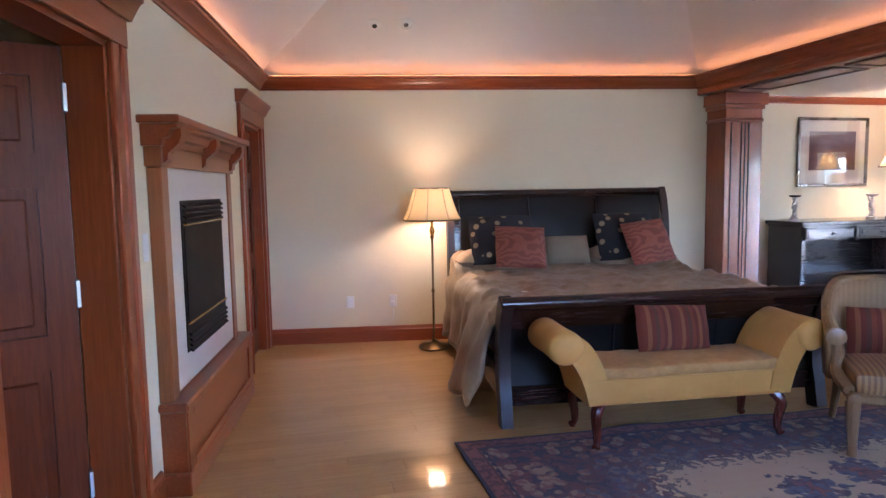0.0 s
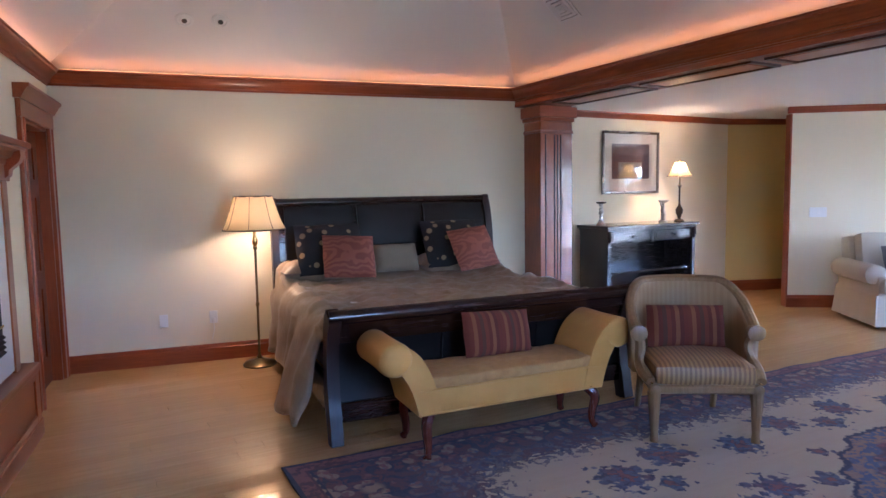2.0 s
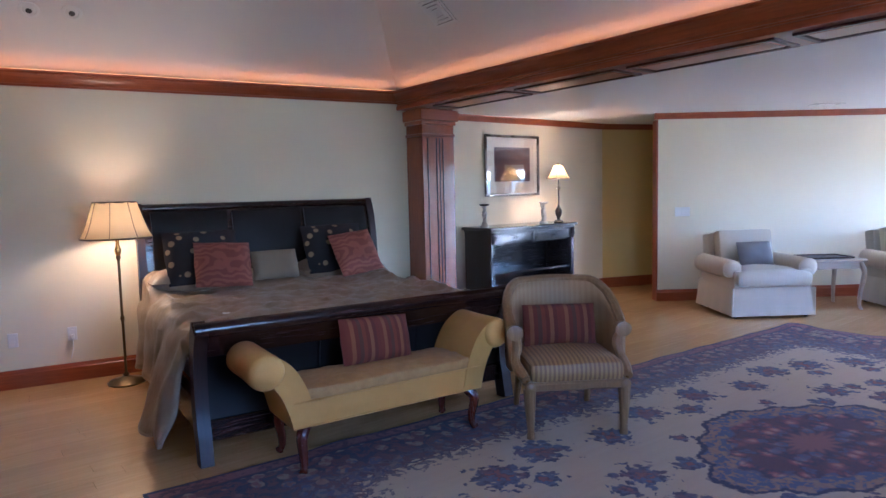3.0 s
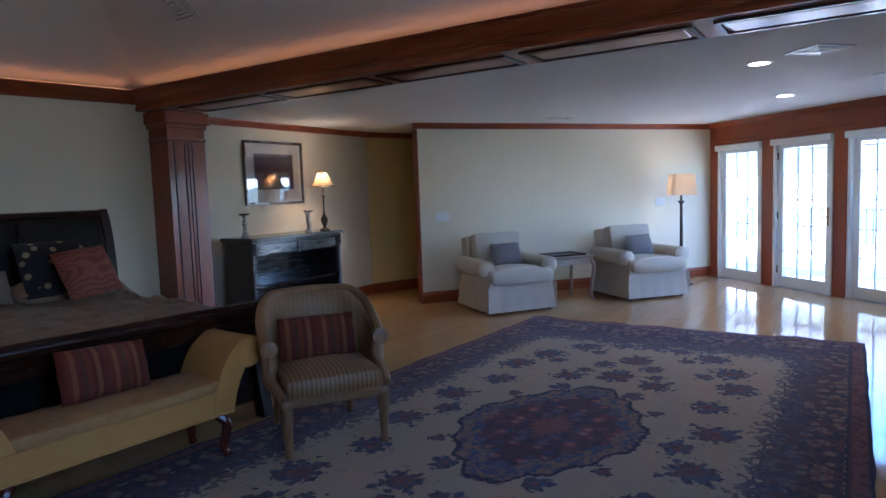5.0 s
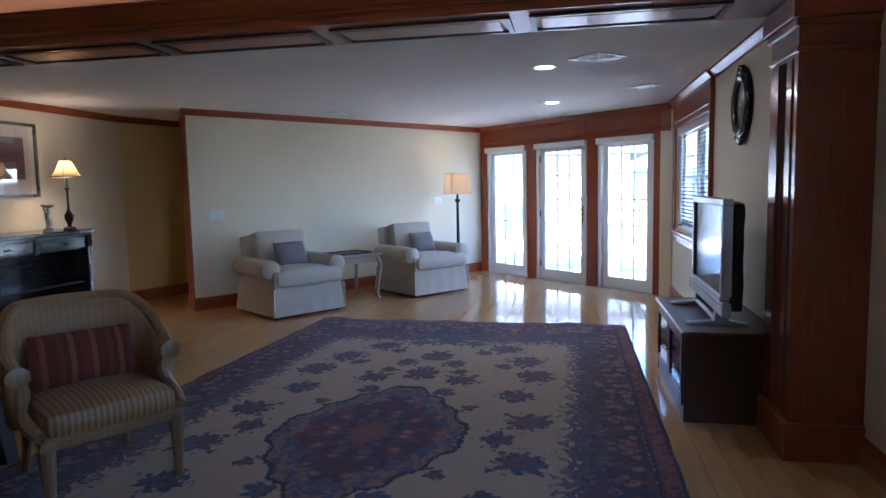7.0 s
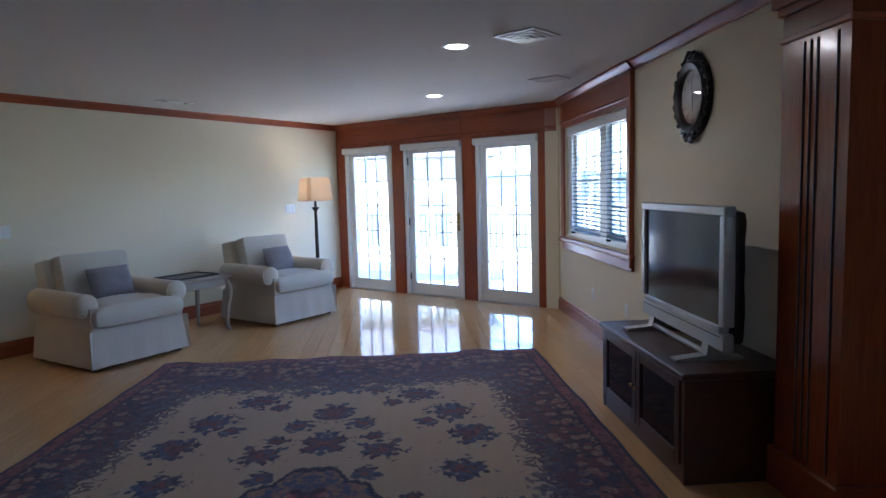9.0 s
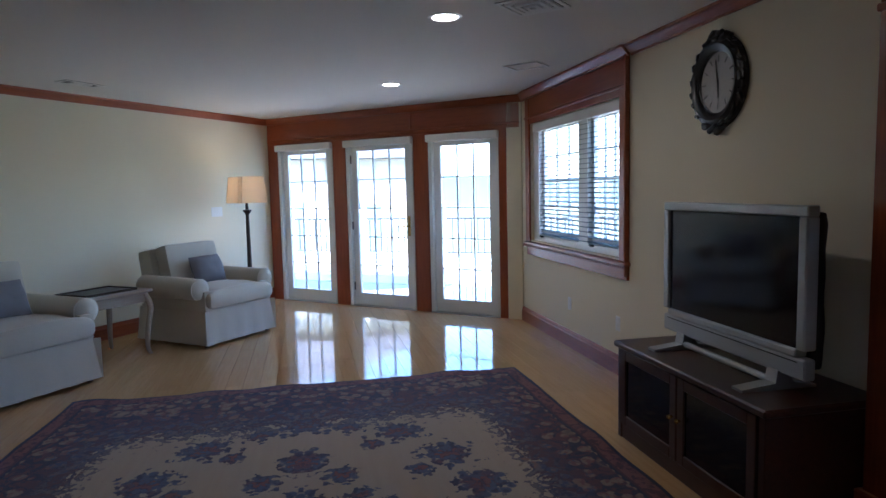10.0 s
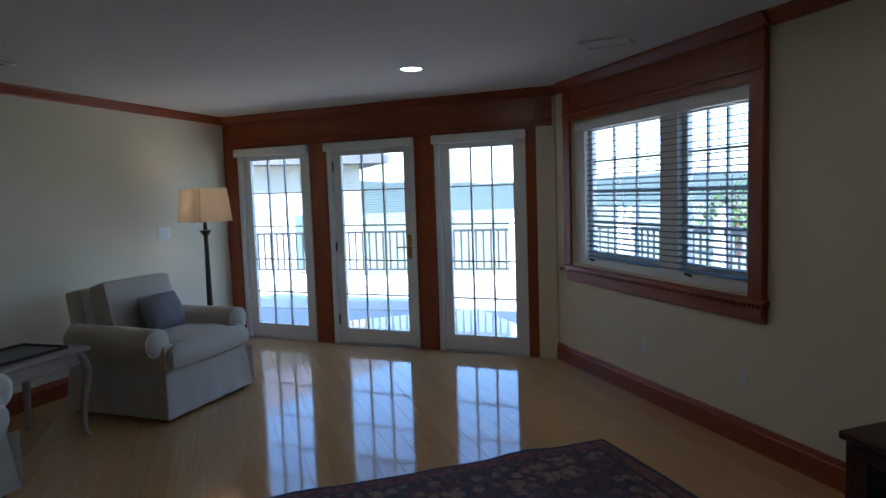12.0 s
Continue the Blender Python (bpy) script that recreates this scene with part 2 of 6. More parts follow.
def structure(name, bm, material, label, category, m=None, smooth=True):
    return tagged(obj(name, bm, material, m, smooth), label, category, kind="structure")


# ---- plan ----
A = (0.0, 6.74)
B = (4.26, 6.07)
W = (-1.08, -0.66)
S = (4.22, -0.66)
T0, P3, P2, P1 = (4.70, -0.45), (9.27, -0.45), (11.75, 2.33), (7.766, 5.318)
C0, C1, C2 = (4.66, 6.55), (8.2, 6.55), (9.85, 5.95)
CEILING, CROWN = 2.44, 2.54
BEAM_W, BEAM_E, BEAM_Z = 4.22, 4.70, 2.35
WALL_T = 0.14


def wall(name, p, q, material, label, z1=CEILING, holes=(), before=0.0, after=0.0):
    """A wall whose inner face runs p to q, with the room on its left; holes are (x0, x1, z0, z1)."""
    m, n = frame_of(p, q)
    bm = bmesh.new()
    x = -before
    for x0, x1, z0, z1h in sorted(holes):
        box(bm, x, x0, -WALL_T, 0, 0, z1)
        if z0 > 0:
            box(bm, x0, x1, -WALL_T, 0, 0, z0)
        if z1h < z1:
            box(bm, x0, x1, -WALL_T, 0, z1h, z1)
        x = x1
    box(bm, x, n + after, -WALL_T, 0, 0, z1)
    return structure(name, bm, material, label, "wall", m, smooth=False), m, n


DOORS = [(0.20, 1.13), (1.35, 2.34), (2.56, 3.46)]
DOOR_TOP = 2.07
WIN = (7.02, 8.99, 0.90, 2.10)
wall_bed, M_BED, L_BED = wall("wall_bed", B, A, WALL, "cream painted bedroom wall behind the bed", 2.7, before=0.25, after=0.14)
HEARTH_DOOR = (3.50, 4.42)
NICHE = (0.15, 0.92)
wall_west, M_WEST, L_WEST = wall("wall_fireplace", A, W, WALL, "cream painted wall with fireplace and doors", 2.7, holes=[(NICHE[0], NICHE[1], 0, 2.06), (HEARTH_DOOR[0], HEARTH_DOOR[1], 0, 2.10)])
SW0, SW1 = 2.35, 3.60
wall_south, M_SOUTH, L_SOUTH = wall("wall_south", W, S, WALL, "cream painted bedroom wall with an assumed window, out of view", 2.7, holes=[(SW0, SW1, 0.85, 2.15)], before=0.14, after=0.4)
wall_tv, M_TV, L_TV = wall("wall_tv", T0, P3, WALL, "cream painted wall with a window", CEILING, holes=[(WIN[0] - T0[0], WIN[1] - T0[0], WIN[2], WIN[3])], before=0.3, after=0.05)
wall_doors, M_DOORS, L_DOORS = wall("wall_doors", P3, P2, CHERRY_V, "cherry panelled wall with three glazed doors", CEILING, after=0.1,
                                    holes=[(3.73 - b, 3.73 - a, 0, DOOR_TOP) for a, b in DOORS])
wall_far, M_FAR, L_FAR = wall("wall_armchairs", P2, P1, WALL, "cream painted wall behind the armchairs", CEILING, before=0.1)
wall("wall_console", C1, C0, WALL, "cream painted wall behind the console", CEILING, after=0.1)
wall("wall_hall", C2, C1, GOLDWALL, "ochre painted hallway wall", CEILING, after=0.05)
wall("wall_hall_end", (8.70, 4.87), C2, GOLDWALL, "ochre painted end of the hallway", CEILING, after=0.1)
M_CON, L_CON = frame_of(C1, C0)
M_HALL, L_HALL = frame_of(C2, C1)

# ceilings
bm = bmesh.new()
vs = [bm.verts.new((x, y, CEILING)) for x, y in ((4.5, -0.6), (9.38, -0.6), (11.95, 2.3), (10.1, 6.7), (4.5, 6.7))]
bm.faces.new(vs)
r = bmesh.ops.extrude_face_region(bm, geom=list(bm.faces))
bmesh.ops.translate(bm, verts=[v for v in r["geom"] if isinstance(v, bmesh.types.BMVert)], vec=(0, 0, 0.15))
structure("ceiling_sitting", bm, CEIL, "white painted flat ceiling of the sitting area", "ceiling", smooth=False)

bm = bmesh.new()
box(bm, -3, 6, -3, 9, CROWN + 0.02, 4.15)


def slope_cut(p, q, k):
    """Cuts the vault with a plane rising k per metre inward (to the left) from the line p to q."""
    d = (Vector(q) - Vector(p)).normalized()
    n = Vector((-d.y, d.x))
    no = Vector((-n.x * k, -n.y * k, 1.0)).normalized()
    bmesh.ops.bisect_plane(bm, geom=list(bm.verts) + list(bm.edges) + list(bm.faces), plane_co=(p[0], p[1], CROWN + 0.03), plane_no=no, clear_outer=True)
    es = [e for e in bm.edges if e.is_boundary]
    bmesh.ops.holes_fill(bm, edges=es, sides=0)


slope_cut(B, A, 0.685)
slope_cut(A, W, 0.685)
slope_cut(W, S, 0.7)
slope_cut(S, (4.22, 6.1), 0.84)
bm.normal_update()
bmesh.ops.delete(bm, geom=[f for f in bm.faces if f.normal.z < -0.9], context="FACES")
vault = structure("ceiling_vault", bm, CEIL, "white hipped vault ceiling over the bedroom", "ceiling", smooth=False)
sol = vault.modifiers.new("thickness", "SOLIDIFY")
sol.thickness, sol.offset = 0.12, 1.0

# floor base under the planks
ROOM = [W, (4.5, -0.62), T0, P3, P2, P1, (8.5, 4.7), C2, C1, C0, (4.66, 6.05), B, A]
bm = bmesh.new()
box(bm, -3.2, 12.1, -0.8, 7.0, -0.12, -0.018)
structure("floor", bm, MAPLE, "pale maple strip floor, varnished", "floor", smooth=False)

# ---- trim ----
CROWN_P = [(0, -0.115), (0.012, -0.115), (0.016, -0.10), (0.03, -0.094), (0.04, -0.07), (0.07, -0.04), (0.10, -0.026), (0.104, -0.012), (0.116, -0.008), (0.116, 0), (0, 0)]
SMALL_CROWN = [(0, -0.075), (0.01, -0.075), (0.014, -0.062), (0.03, -0.05), (0.05, -0.022), (0.062, -0.016), (0.066, 0), (0, 0)]
BASE_P = [(0, 0), (0.022, 0), (0.022, 0.115), (0.016, 0.122), (0.016, 0.132), (0.008, 0.15), (0, 0.152)]


def moulding(name, profile, m, x0, x1, z, label, category="trim", y=0.0):
    bm = extrude_profile([(yy + y, zz + z) for yy, zz in profile], x0, x1)
    return structure(name, bm, CHERRY, label, category, m)


for m, n, x0 in ((M_BED, L_BED, 0), (M_WEST, L_WEST, 0)):
    moulding("crown_moulding", CROWN_P, m, x0, n, CROWN, "cherry crown moulding with a light cove above")
ms, ns = frame_of(W, S)
moulding("crown_moulding", CROWN_P, ms, 0, ns, CROWN, "cherry crown moulding with a light cove above")
for m, n, a, b in ((M_TV, L_TV, 0, 2.17), (M_TV, L_TV, 4.38, L_TV), (M_FAR, L_FAR, -0.02, L_FAR + 0.06), (M_CON, L_CON, 0, L_CON), (M_HALL, L_HALL, 0, L_HALL)):
    moulding("crown_moulding", SMALL_CROWN, m, a, b, CEILING, "slim cherry crown moulding under the flat ceiling")
moulding("crown_moulding", SMALL_CROWN, M_DOORS, 0, L_DOORS, CEILING, "slim cherry crown moulding over the glazed doors", y=0.022)
for m, a, b in ((M_BED, 0.0, L_BED - 0.02), (M_TV, 0.0, L_TV), (M_FAR, 0.0, L_FAR + 0.02), (M_CON, 0.0, L_CON), (M_HALL, 0.0, L_HALL), (ms, 0, ns),
                (M_WEST, 1.07, 1.52), (M_WEST, 3.16, 3.335), (M_WEST, 4.59, L_WEST)):
    moulding("baseboard", BASE_P, m, a, b, 0, "cherry baseboard with a moulded top", "baseboard")
structure("wall_end_casing", boxed(L_FAR, L_FAR + 0.02, -0.15, -0.004, 0.0, 2.36, m=None), CHERRY_V, "dark cherry casing on the wall's free end", "trim", M_FAR)

# light cove: strip on top of the crown, behind its lip
for m, n in ((M_BED, L_BED), (M_WEST, L_WEST)):
    strip = thing("led_strip", m @ pose(0, 0, CROWN), "warm orange led strip lying in the ceiling cove", "light strip", "cove lights")
    part("strip", boxed(0.15, n - 0.15, 0.07, 0.095, 0.001, 0.005), LED, strip)

# beam between bedroom and sitting area
bm = bmesh.new()
box(bm, BEAM_W, BEAM_E, -0.45, 6.55, BEAM_Z + 0.012, 2.72)
beam = structure("beam", bm, CHERRY, "wide cherry beam with panelled underside", "beam", smooth=False)
for k in range(5):
    y0, y1 = -0.01 + k * 1.133, -0.01 + k * 1.133 + 1.03
    bm = bmesh.new()
    box(bm, BEAM_W + 0.07, BEAM_E - 0.07, y0, y0 + 0.03, BEAM_Z - 0.004, BEAM_Z + 0.012)
    box(bm, BEAM_W + 0.07, BEAM_E - 0.07, y1 - 0.03, y1, BEAM_Z - 0.004, BEAM_Z + 0.012)
    box(bm, BEAM_W + 0.07, BEAM_W + 0.10, y0 + 0.03, y1 - 0.03, BEAM_Z - 0.004, BEAM_Z + 0.012)
    box(bm, BEAM_E - 0.10, BEAM_E - 0.07, y0 + 0.03, y1 - 0.03, BEAM_Z - 0.004, BEAM_Z + 0.012)
    # The mouldings' dark colour stands for shade round the panel.
    part("panel_moulding", bm, CHERRY_SHADED, beam)
    part("panel", boxed(BEAM_W + 0.13, BEAM_E - 0.13, y0 + 0.06, y1 - 0.06, BEAM_Z, BEAM_Z + 0.012, bevel=0.004), CHERRY, beam)
mb, nb = frame_of((BEAM_W, -0.5), (BEAM_W, 6.06))
moulding("crown_moulding", [(y, z) for y, z in CROWN_P], mb, 0.0, nb, CROWN, "cherry crown moulding on the beam")
moulding("beam_band", [(0, 0), (0.018, 0), (0.018, 0.03), (0.01, 0.045), (0, 0.05)], mb, 0.0, nb, BEAM_Z + 0.012, "cherry band along the beam's foot")
strip = thing("led_strip", mb @ pose(0, 0, CROWN), "warm orange led strip lying on top of the beam", "light strip", "cove lights")
part("strip", boxed(0.15, nb - 0.15, 0.07, 0.095, 0.001, 0.005), LED, strip)


def pilaster(name, x0, x1, y0, y1, face):
    """A square cherry pilaster with plinth, capital and dark strips for the face's grooves."""
    c = structure(name, boxed(x0, x1, y0, y1, 0, BEAM_Z + 0.012), PILASTER, "square cherry pilaster with dark strips for shaded grooves", "pilaster", smooth=False)
    part("plinth", boxed(x0 - 0.025, x1 + 0.025, y0 - 0.025, y1 + 0.025, 0, 0.20, bevel=0.008), CHERRY_V, c)
    for i, (d, za, zb) in enumerate(((0.012, 2.08, 2.11), (0.02, 2.20, 2.24), (0.04, 2.24, BEAM_Z))):
        part("capital_band", boxed(x0 - d, x1 + d, y0 - d, y1 + d, za, zb, bevel=0.006), CHERRY, c)
    w = x1 - x0
    yf = y0 if face < 0 else y1
    # Thin dark strips draw the shade of grooves on the face.
    for f in (0.16, 0.44, 0.54, 0.64):
        x = x0 + w * f
        part("reed", tube([(x, yf, 0.22), (x, yf, 2.06)], 0.007, 8), CHERRY_SHADED, c, "dark strip standing for a shaded groove")
    return c


pilaster("pilaster_north", BEAM_W + 0.10, BEAM_E + 0.03, 5.78, 6.6, -1)
pilaster("pilaster_south", BEAM_W + 0.02, BEAM_E - 0.015, -0.70, -0.30, 1)
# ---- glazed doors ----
# White paint greyed: the muntins' backlit shade is put into the colour.
SHADED_MUNTIN = plain("shaded_white_muntin", (0.55, 0.56, 0.56), 0.4, vary=0.05, relief=0.02)
for k, (a, b) in enumerate(DOORS):
    x0, x1 = 3.73 - b, 3.73 - a
    d = thing("door_%d" % (k + 1), M_DOORS @ pose(x0, 0, 0), "white painted glazed door with fifteen small panes, closed", "door", "doors to the deck")
    tagged(d, kind="structure")
    w = x1 - x0
    bm = bmesh.new()
    box(bm, 0.0, 0.045, -0.12, 0.018, 0.0, DOOR_TOP)
    box(bm, w - 0.045, w, -0.12, 0.018, 0.0, DOOR_TOP)
    box(bm, 0.045, w - 0.045, -0.12, 0.018, DOOR_TOP - 0.035, DOOR_TOP)
    part("door_frame", bm, WHITE, d, smooth=False)
    g0, g1, z0, z1 = 0.135, w - 0.135, 0.16, 1.955
    bm = bmesh.new()
    box(bm, 0.05, g0, -0.075, -0.03, 0.012, DOOR_TOP - 0.04)
    box(bm, g1, w - 0.05, -0.075, -0.03, 0.012, DOOR_TOP - 0.04)
    box(bm, g0, g1, -0.075, -0.03, 0.012, z0)
    box(bm, g0, g1, -0.075, -0.03, z1, DOOR_TOP - 0.04)
    leaf = part("leaf", bm, WHITE, d, smooth=False)
    part("threshold", boxed(0.0, w, -0.16, 0.03, 0.0, 0.011, bevel=0.003), STEEL, d)
    for i in (1, 2):
        x = g0 + (g1 - g0) * i / 3
        part("muntin", boxed(x - 0.008, x + 0.008, -0.066, -0.040, z0, z1), SHADED_MUNTIN, leaf, smooth=False)
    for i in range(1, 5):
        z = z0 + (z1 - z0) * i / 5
        part("muntin", boxed(g0, g1, -0.067, -0.039, z - 0.006, z + 0.006), SHADED_MUNTIN, leaf, smooth=False)
    pane = part("pane", boxed(g0, g1, -0.055, -0.051, z0, z1), GLASS, leaf, smooth=False)
    pane.visible_shadow = False
    head = part("blind_cassette", boxed(-0.01, w + 0.01, 0.018, 0.075, 2.00, 2.085, bevel=0.008), WHITE, d, "white blind cassette over the glass")
    if k == 1:
        part("handle_plate", boxed(0.075, 0.115, -0.03, -0.022, 0.90, 1.14, bevel=0.004), BRASS, d)
        part("lever", tube([(0.095, -0.025, 1.02), (0.095, 0.03, 1.02), (0.20, 0.035, 1.015)], 0.009, 8), BRASS, d, "brass lever handle")
        for z in (0.25, 1.02, 1.85):
            part("hinge", tube([(w - 0.047, -0.02, z - 0.05), (w - 0.047, -0.02, z + 0.05)], 0.009, 8), BLACKMETAL, d)
        bm = bmesh.new()
        for i in range(30):
            z = 1.22 + i * 0.025
            box(bm, g0, g1 - 0.02, -0.09, -0.078, z, z + 0.002)
        part("slats", bm, SHADED_GREY, d, "half-lowered thin slats of a blind", smooth=False)
    if k == 0:
        part("wand", tube([(0.10, 0.03, 1.98), (0.10, 0.03, 0.98)], 0.005, 6), WHITE, d, "white blind wand")

# cherry posts, header band and casings of the door wall
for x0, x1 in ((0.175, 0.27), (1.18, 1.37), (2.39, 2.59), (3.54, 3.70)):
    structure("door_post", boxed(x0, x1, 0.002, 0.022, 0.0, 2.10, bevel=0.004), CHERRY_V, "flat cherry post between the glazed doors", "trim", M_DOORS)
structure("wall_return", boxed(0.0, 0.173, 0.002, 0.02, 0.0, 2.365), WALL, "narrow cream wall strip beside the glazed doors", "wall", M_DOORS, smooth=False)
structure("door_header", boxed(0.02, L_DOORS - 0.02, 0.002, 0.020, 2.10, 2.365, bevel=0.003), CHERRY, "cherry header panel above the glazed doors", "trim", M_DOORS)
structure("header_band", boxed(0.02, L_DOORS - 0.02, 0.020, 0.034, 2.135, 2.165, bevel=0.006), CHERRY, "cherry band along the header", "trim", M_DOORS)
for x in (1.40,):
    structure("header_post", boxed(x - 0.012, x + 0.012, 0.020, 0.032, 2.165, 2.36, bevel=0.004), CHERRY_V, "upright cherry strip on the header", "trim", M_DOORS)

# ---- window over the low wall ----
WX0, WX1, WZ0, WZ1 = WIN
win = tagged(thing("window_1", pose(0, -0.45, 0), "white double casement window with open horizontal blinds", "window"), kind="structure")
bm = bmesh.new()
for a, b, c, d_ in ((WX0, WX1, WZ0, WZ0 + 0.06), (WX0, WX1, WZ1 - 0.05, WZ1), (WX0, WX0 + 0.05, WZ0 + 0.06, WZ1 - 0.05), (WX1 - 0.16, WX1, WZ0 + 0.06, WZ1 - 0.05), (7.68, 7.86, WZ0 + 0.06, WZ1 - 0.05)):
    box(bm, a, b, -0.13, -0.03, c, d_)
part("window_frame", bm, WHITE, win, smooth=False)
for a, b in ((WX0 + 0.05, 7.68), (7.86, WX1 - 0.16)):
    bm = bmesh.new()
    z0, z1 = WZ0 + 0.06, WZ1 - 0.05
    box(bm, a, a + 0.05, -0.11, -0.07, z0, z1)
    box(bm, b - 0.05, b, -0.11, -0.07, z0, z1)
    box(bm, a + 0.05, b - 0.05, -0.11, -0.07, z0, z0 + 0.05)
    box(bm, a + 0.05, b - 0.05, -0.11, -0.07, z1 - 0.05, z1)
    sash = part("sash", bm, WHITE, win, smooth=False)
    for i in (1, 2):
        x = a + 0.05 + (b - a - 0.1) * i / 3
        part("muntin", boxed(x - 0.008, x + 0.008, -0.10, -0.08, z0 + 0.05, z1 - 0.05), SHADED_MUNTIN, sash, smooth=False)
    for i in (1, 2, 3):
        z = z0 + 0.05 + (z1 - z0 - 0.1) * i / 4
        part("muntin", boxed(a + 0.05, b - 0.05, -0.101, -0.079, z - 0.008, z + 0.008), SHADED_MUNTIN, sash, smooth=False)
    pane = part("pane", boxed(a + 0.05, b - 0.05, -0.092, -0.088, z0 + 0.05, z1 - 0.05), GLASS, sash, smooth=False)
    pane.visible_shadow = False
    part("crank_handle", tube([(b - 0.12, -0.03, WZ0 + 0.05), (b - 0.12, 0.01, WZ0 + 0.06), (b - 0.19, 0.02, WZ0 + 0.055)], 0.008, 8), BLACKMETAL, sash, "dark crank handle")
blind = thing("venetian_blind", pose(0, -0.45, 0), "venetian blind with open slats in the window, coloured dark as backlit", "blind")
part("headrail", boxed(WX0 + 0.02, WX1 - 0.04, -0.05, -0.005, WZ1 - 0.09, WZ1 - 0.012, bevel=0.005), WHITE, blind)
for i in range(25):
    z = WZ0 + 0.08 + i * 0.0415
    part("slat", boxed(WX0 + 0.03, WX1 - 0.20, -0.053, -0.017, -0.0015, 0.0015, m=pose(0, 0, z) @ pose(0, -0.035, 0, -14) @ pose(0, 0.035, 0)), SHADED_GREY, blind, smooth=False)
for x in (7.2, 8.3):
    part("cord", tube([(x, -0.035, WZ0 + 0.07), (x, -0.035, WZ1 - 0.05)], 0.002, 5), WHITE, blind)
structure("window_casing", boxed(WX0 - 0.11, WX0, -0.45 + 0.002, -0.45 + 0.024, WZ0 - 0.05, 2.365, bevel=0.004), CHERRY_V, "cherry casing beside the window", "trim")
structure("window_casing", boxed(WX1, WX1 + 0.11, -0.45 + 0.002, -0.45 + 0.024, WZ0 - 0.05, 2.365, bevel=0.004), CHERRY_V, "cherry casing beside the window", "trim")
structure("window_casing_edge", boxed(WX0 - 0.13, WX0 - 0.108, -0.45 + 0.002, -0.45 + 0.045, WZ0 - 0.12, CEILING, bevel=0.006), CHERRY_V, "raised cherry edge of the window casing", "trim")
structure("window_head", boxed(WX0, WX1, -0.45 + 0.002, -0.45 + 0.02, WZ1, 2.365, bevel=0.003), CHERRY, "cherry panel above the window", "trim")
structure("window_head_band", boxed(WX0 - 0.108, WX1 + 0.10, -0.45 + 0.024, -0.45 + 0.04, WZ1 + 0.05, WZ1 + 0.075, bevel=0.006), CHERRY, "cherry band above the window", "trim")
bm = extrude_profile([(-0.448 + y, z) for y, z in SMALL_CROWN], WX0 - 0.15, WX1 + 0.09)
bm.transform(Matrix.Translation((0, 0.022, CEILING)))
structure("crown_moulding", bm, CHERRY, "slim cherry crown moulding above the window", "trim")
sill = structure("window_sill", boxed(WX0 - 0.15, WX1 + 0.09, -0.449, -0.395, WZ0 - 0.045, WZ0 - 0.012, bevel=0.008), CHERRY, "cherry window sill with dentil moulding and apron", "trim")
part("apron", boxed(WX0 - 0.13, WX1 + 0.07, -0.449, -0.425, WZ0 - 0.15, WZ0 - 0.045, bevel=0.004), CHERRY, sill)
bm = bmesh.new()
for i in range(70):
    x = WX0 - 0.12 + i * 0.0325
    box(bm, x, x + 0.018, -0.425, -0.412, WZ0 - 0.07, WZ0 - 0.047)
tagged(part("dentils", bm, CHERRY, sill, smooth=False), kind="stuff")

# ---- unseen bedroom window, assumed opposite the bed to bring in fill daylight ----
win = tagged(thing("assumed_window", M_SOUTH, "white framed bedroom window assumed opposite the bed, out of view", "window"), kind="structure")
bm = bmesh.new()
mid = (SW0 + SW1) / 2
for a, b, c, d_ in ((SW0, SW1, 0.85, 0.91), (SW0, SW1, 2.09, 2.15), (SW0, SW0 + 0.06, 0.91, 2.09), (SW1 - 0.06, SW1, 0.91, 2.09), (mid - 0.05, mid + 0.05, 0.91, 2.09)):
    box(bm, a, b, -0.12, -0.03, c, d_)
part("window_frame", bm, WHITE, win, smooth=False)
part("window_sill", boxed(SW0 - 0.06, SW1 + 0.06, 0.002, 0.06, 0.80, 0.845, bevel=0.006), CHERRY, win)
for a, b in ((SW0 + 0.06, mid - 0.05), (mid + 0.05, SW1 - 0.06)):
    pane = part("pane", boxed(a, b, -0.08, -0.076, 0.91, 2.09), GLASS, win, smooth=False)
    pane.visible_shadow = False
# Area lamp added outside the unseen window to brighten the bedroom beyond the sky.
fill_light = new("window_fill", bpy.data.lights.new("window_fill", "AREA"))
fill_light.data.shape, fill_light.data.size, fill_light.data.size_y = "RECTANGLE", SW1 - SW0 - 0.1, 1.2
fill_light.data.energy, fill_light.data.color = 0.28, (0.66, 0.82, 1.0)
fill_light.matrix_world = M_SOUTH @ pose(mid, -0.14, 1.5, -90, 0, 0) @ pose(0, 0, 0, 180, 0, 0)

# ---- outside ----
DECK = plain("pale_deck_coating", (0.55, 0.52, 0.44), 0.7, vary=0.1, scale=2, grain=60)
RAILWHITE = plain("white_railing_paint", (0.75, 0.75, 0.73), 0.5, vary=0.04)
RAILDARK = plain("dark_railing_metal", (0.03, 0.035, 0.04), 0.5, vary=0.1)
GRASS = plain("dry_grass", (0.20, 0.22, 0.15), 0.95, vary=0.35, scale=0.4, grain=12, relief=0.3)
LEAF = plain("foliage", (0.07, 0.13, 0.035), 0.8, vary=0.4, scale=2, grain=30)
BARK = plain("bark", (0.12, 0.085, 0.06), 0.9, vary=0.3, scale=6, grain=40, relief=0.5)
STUCCO = plain("pale_stucco", (0.56, 0.52, 0.45), 0.85, vary=0.06, grain=60, relief=0.25)
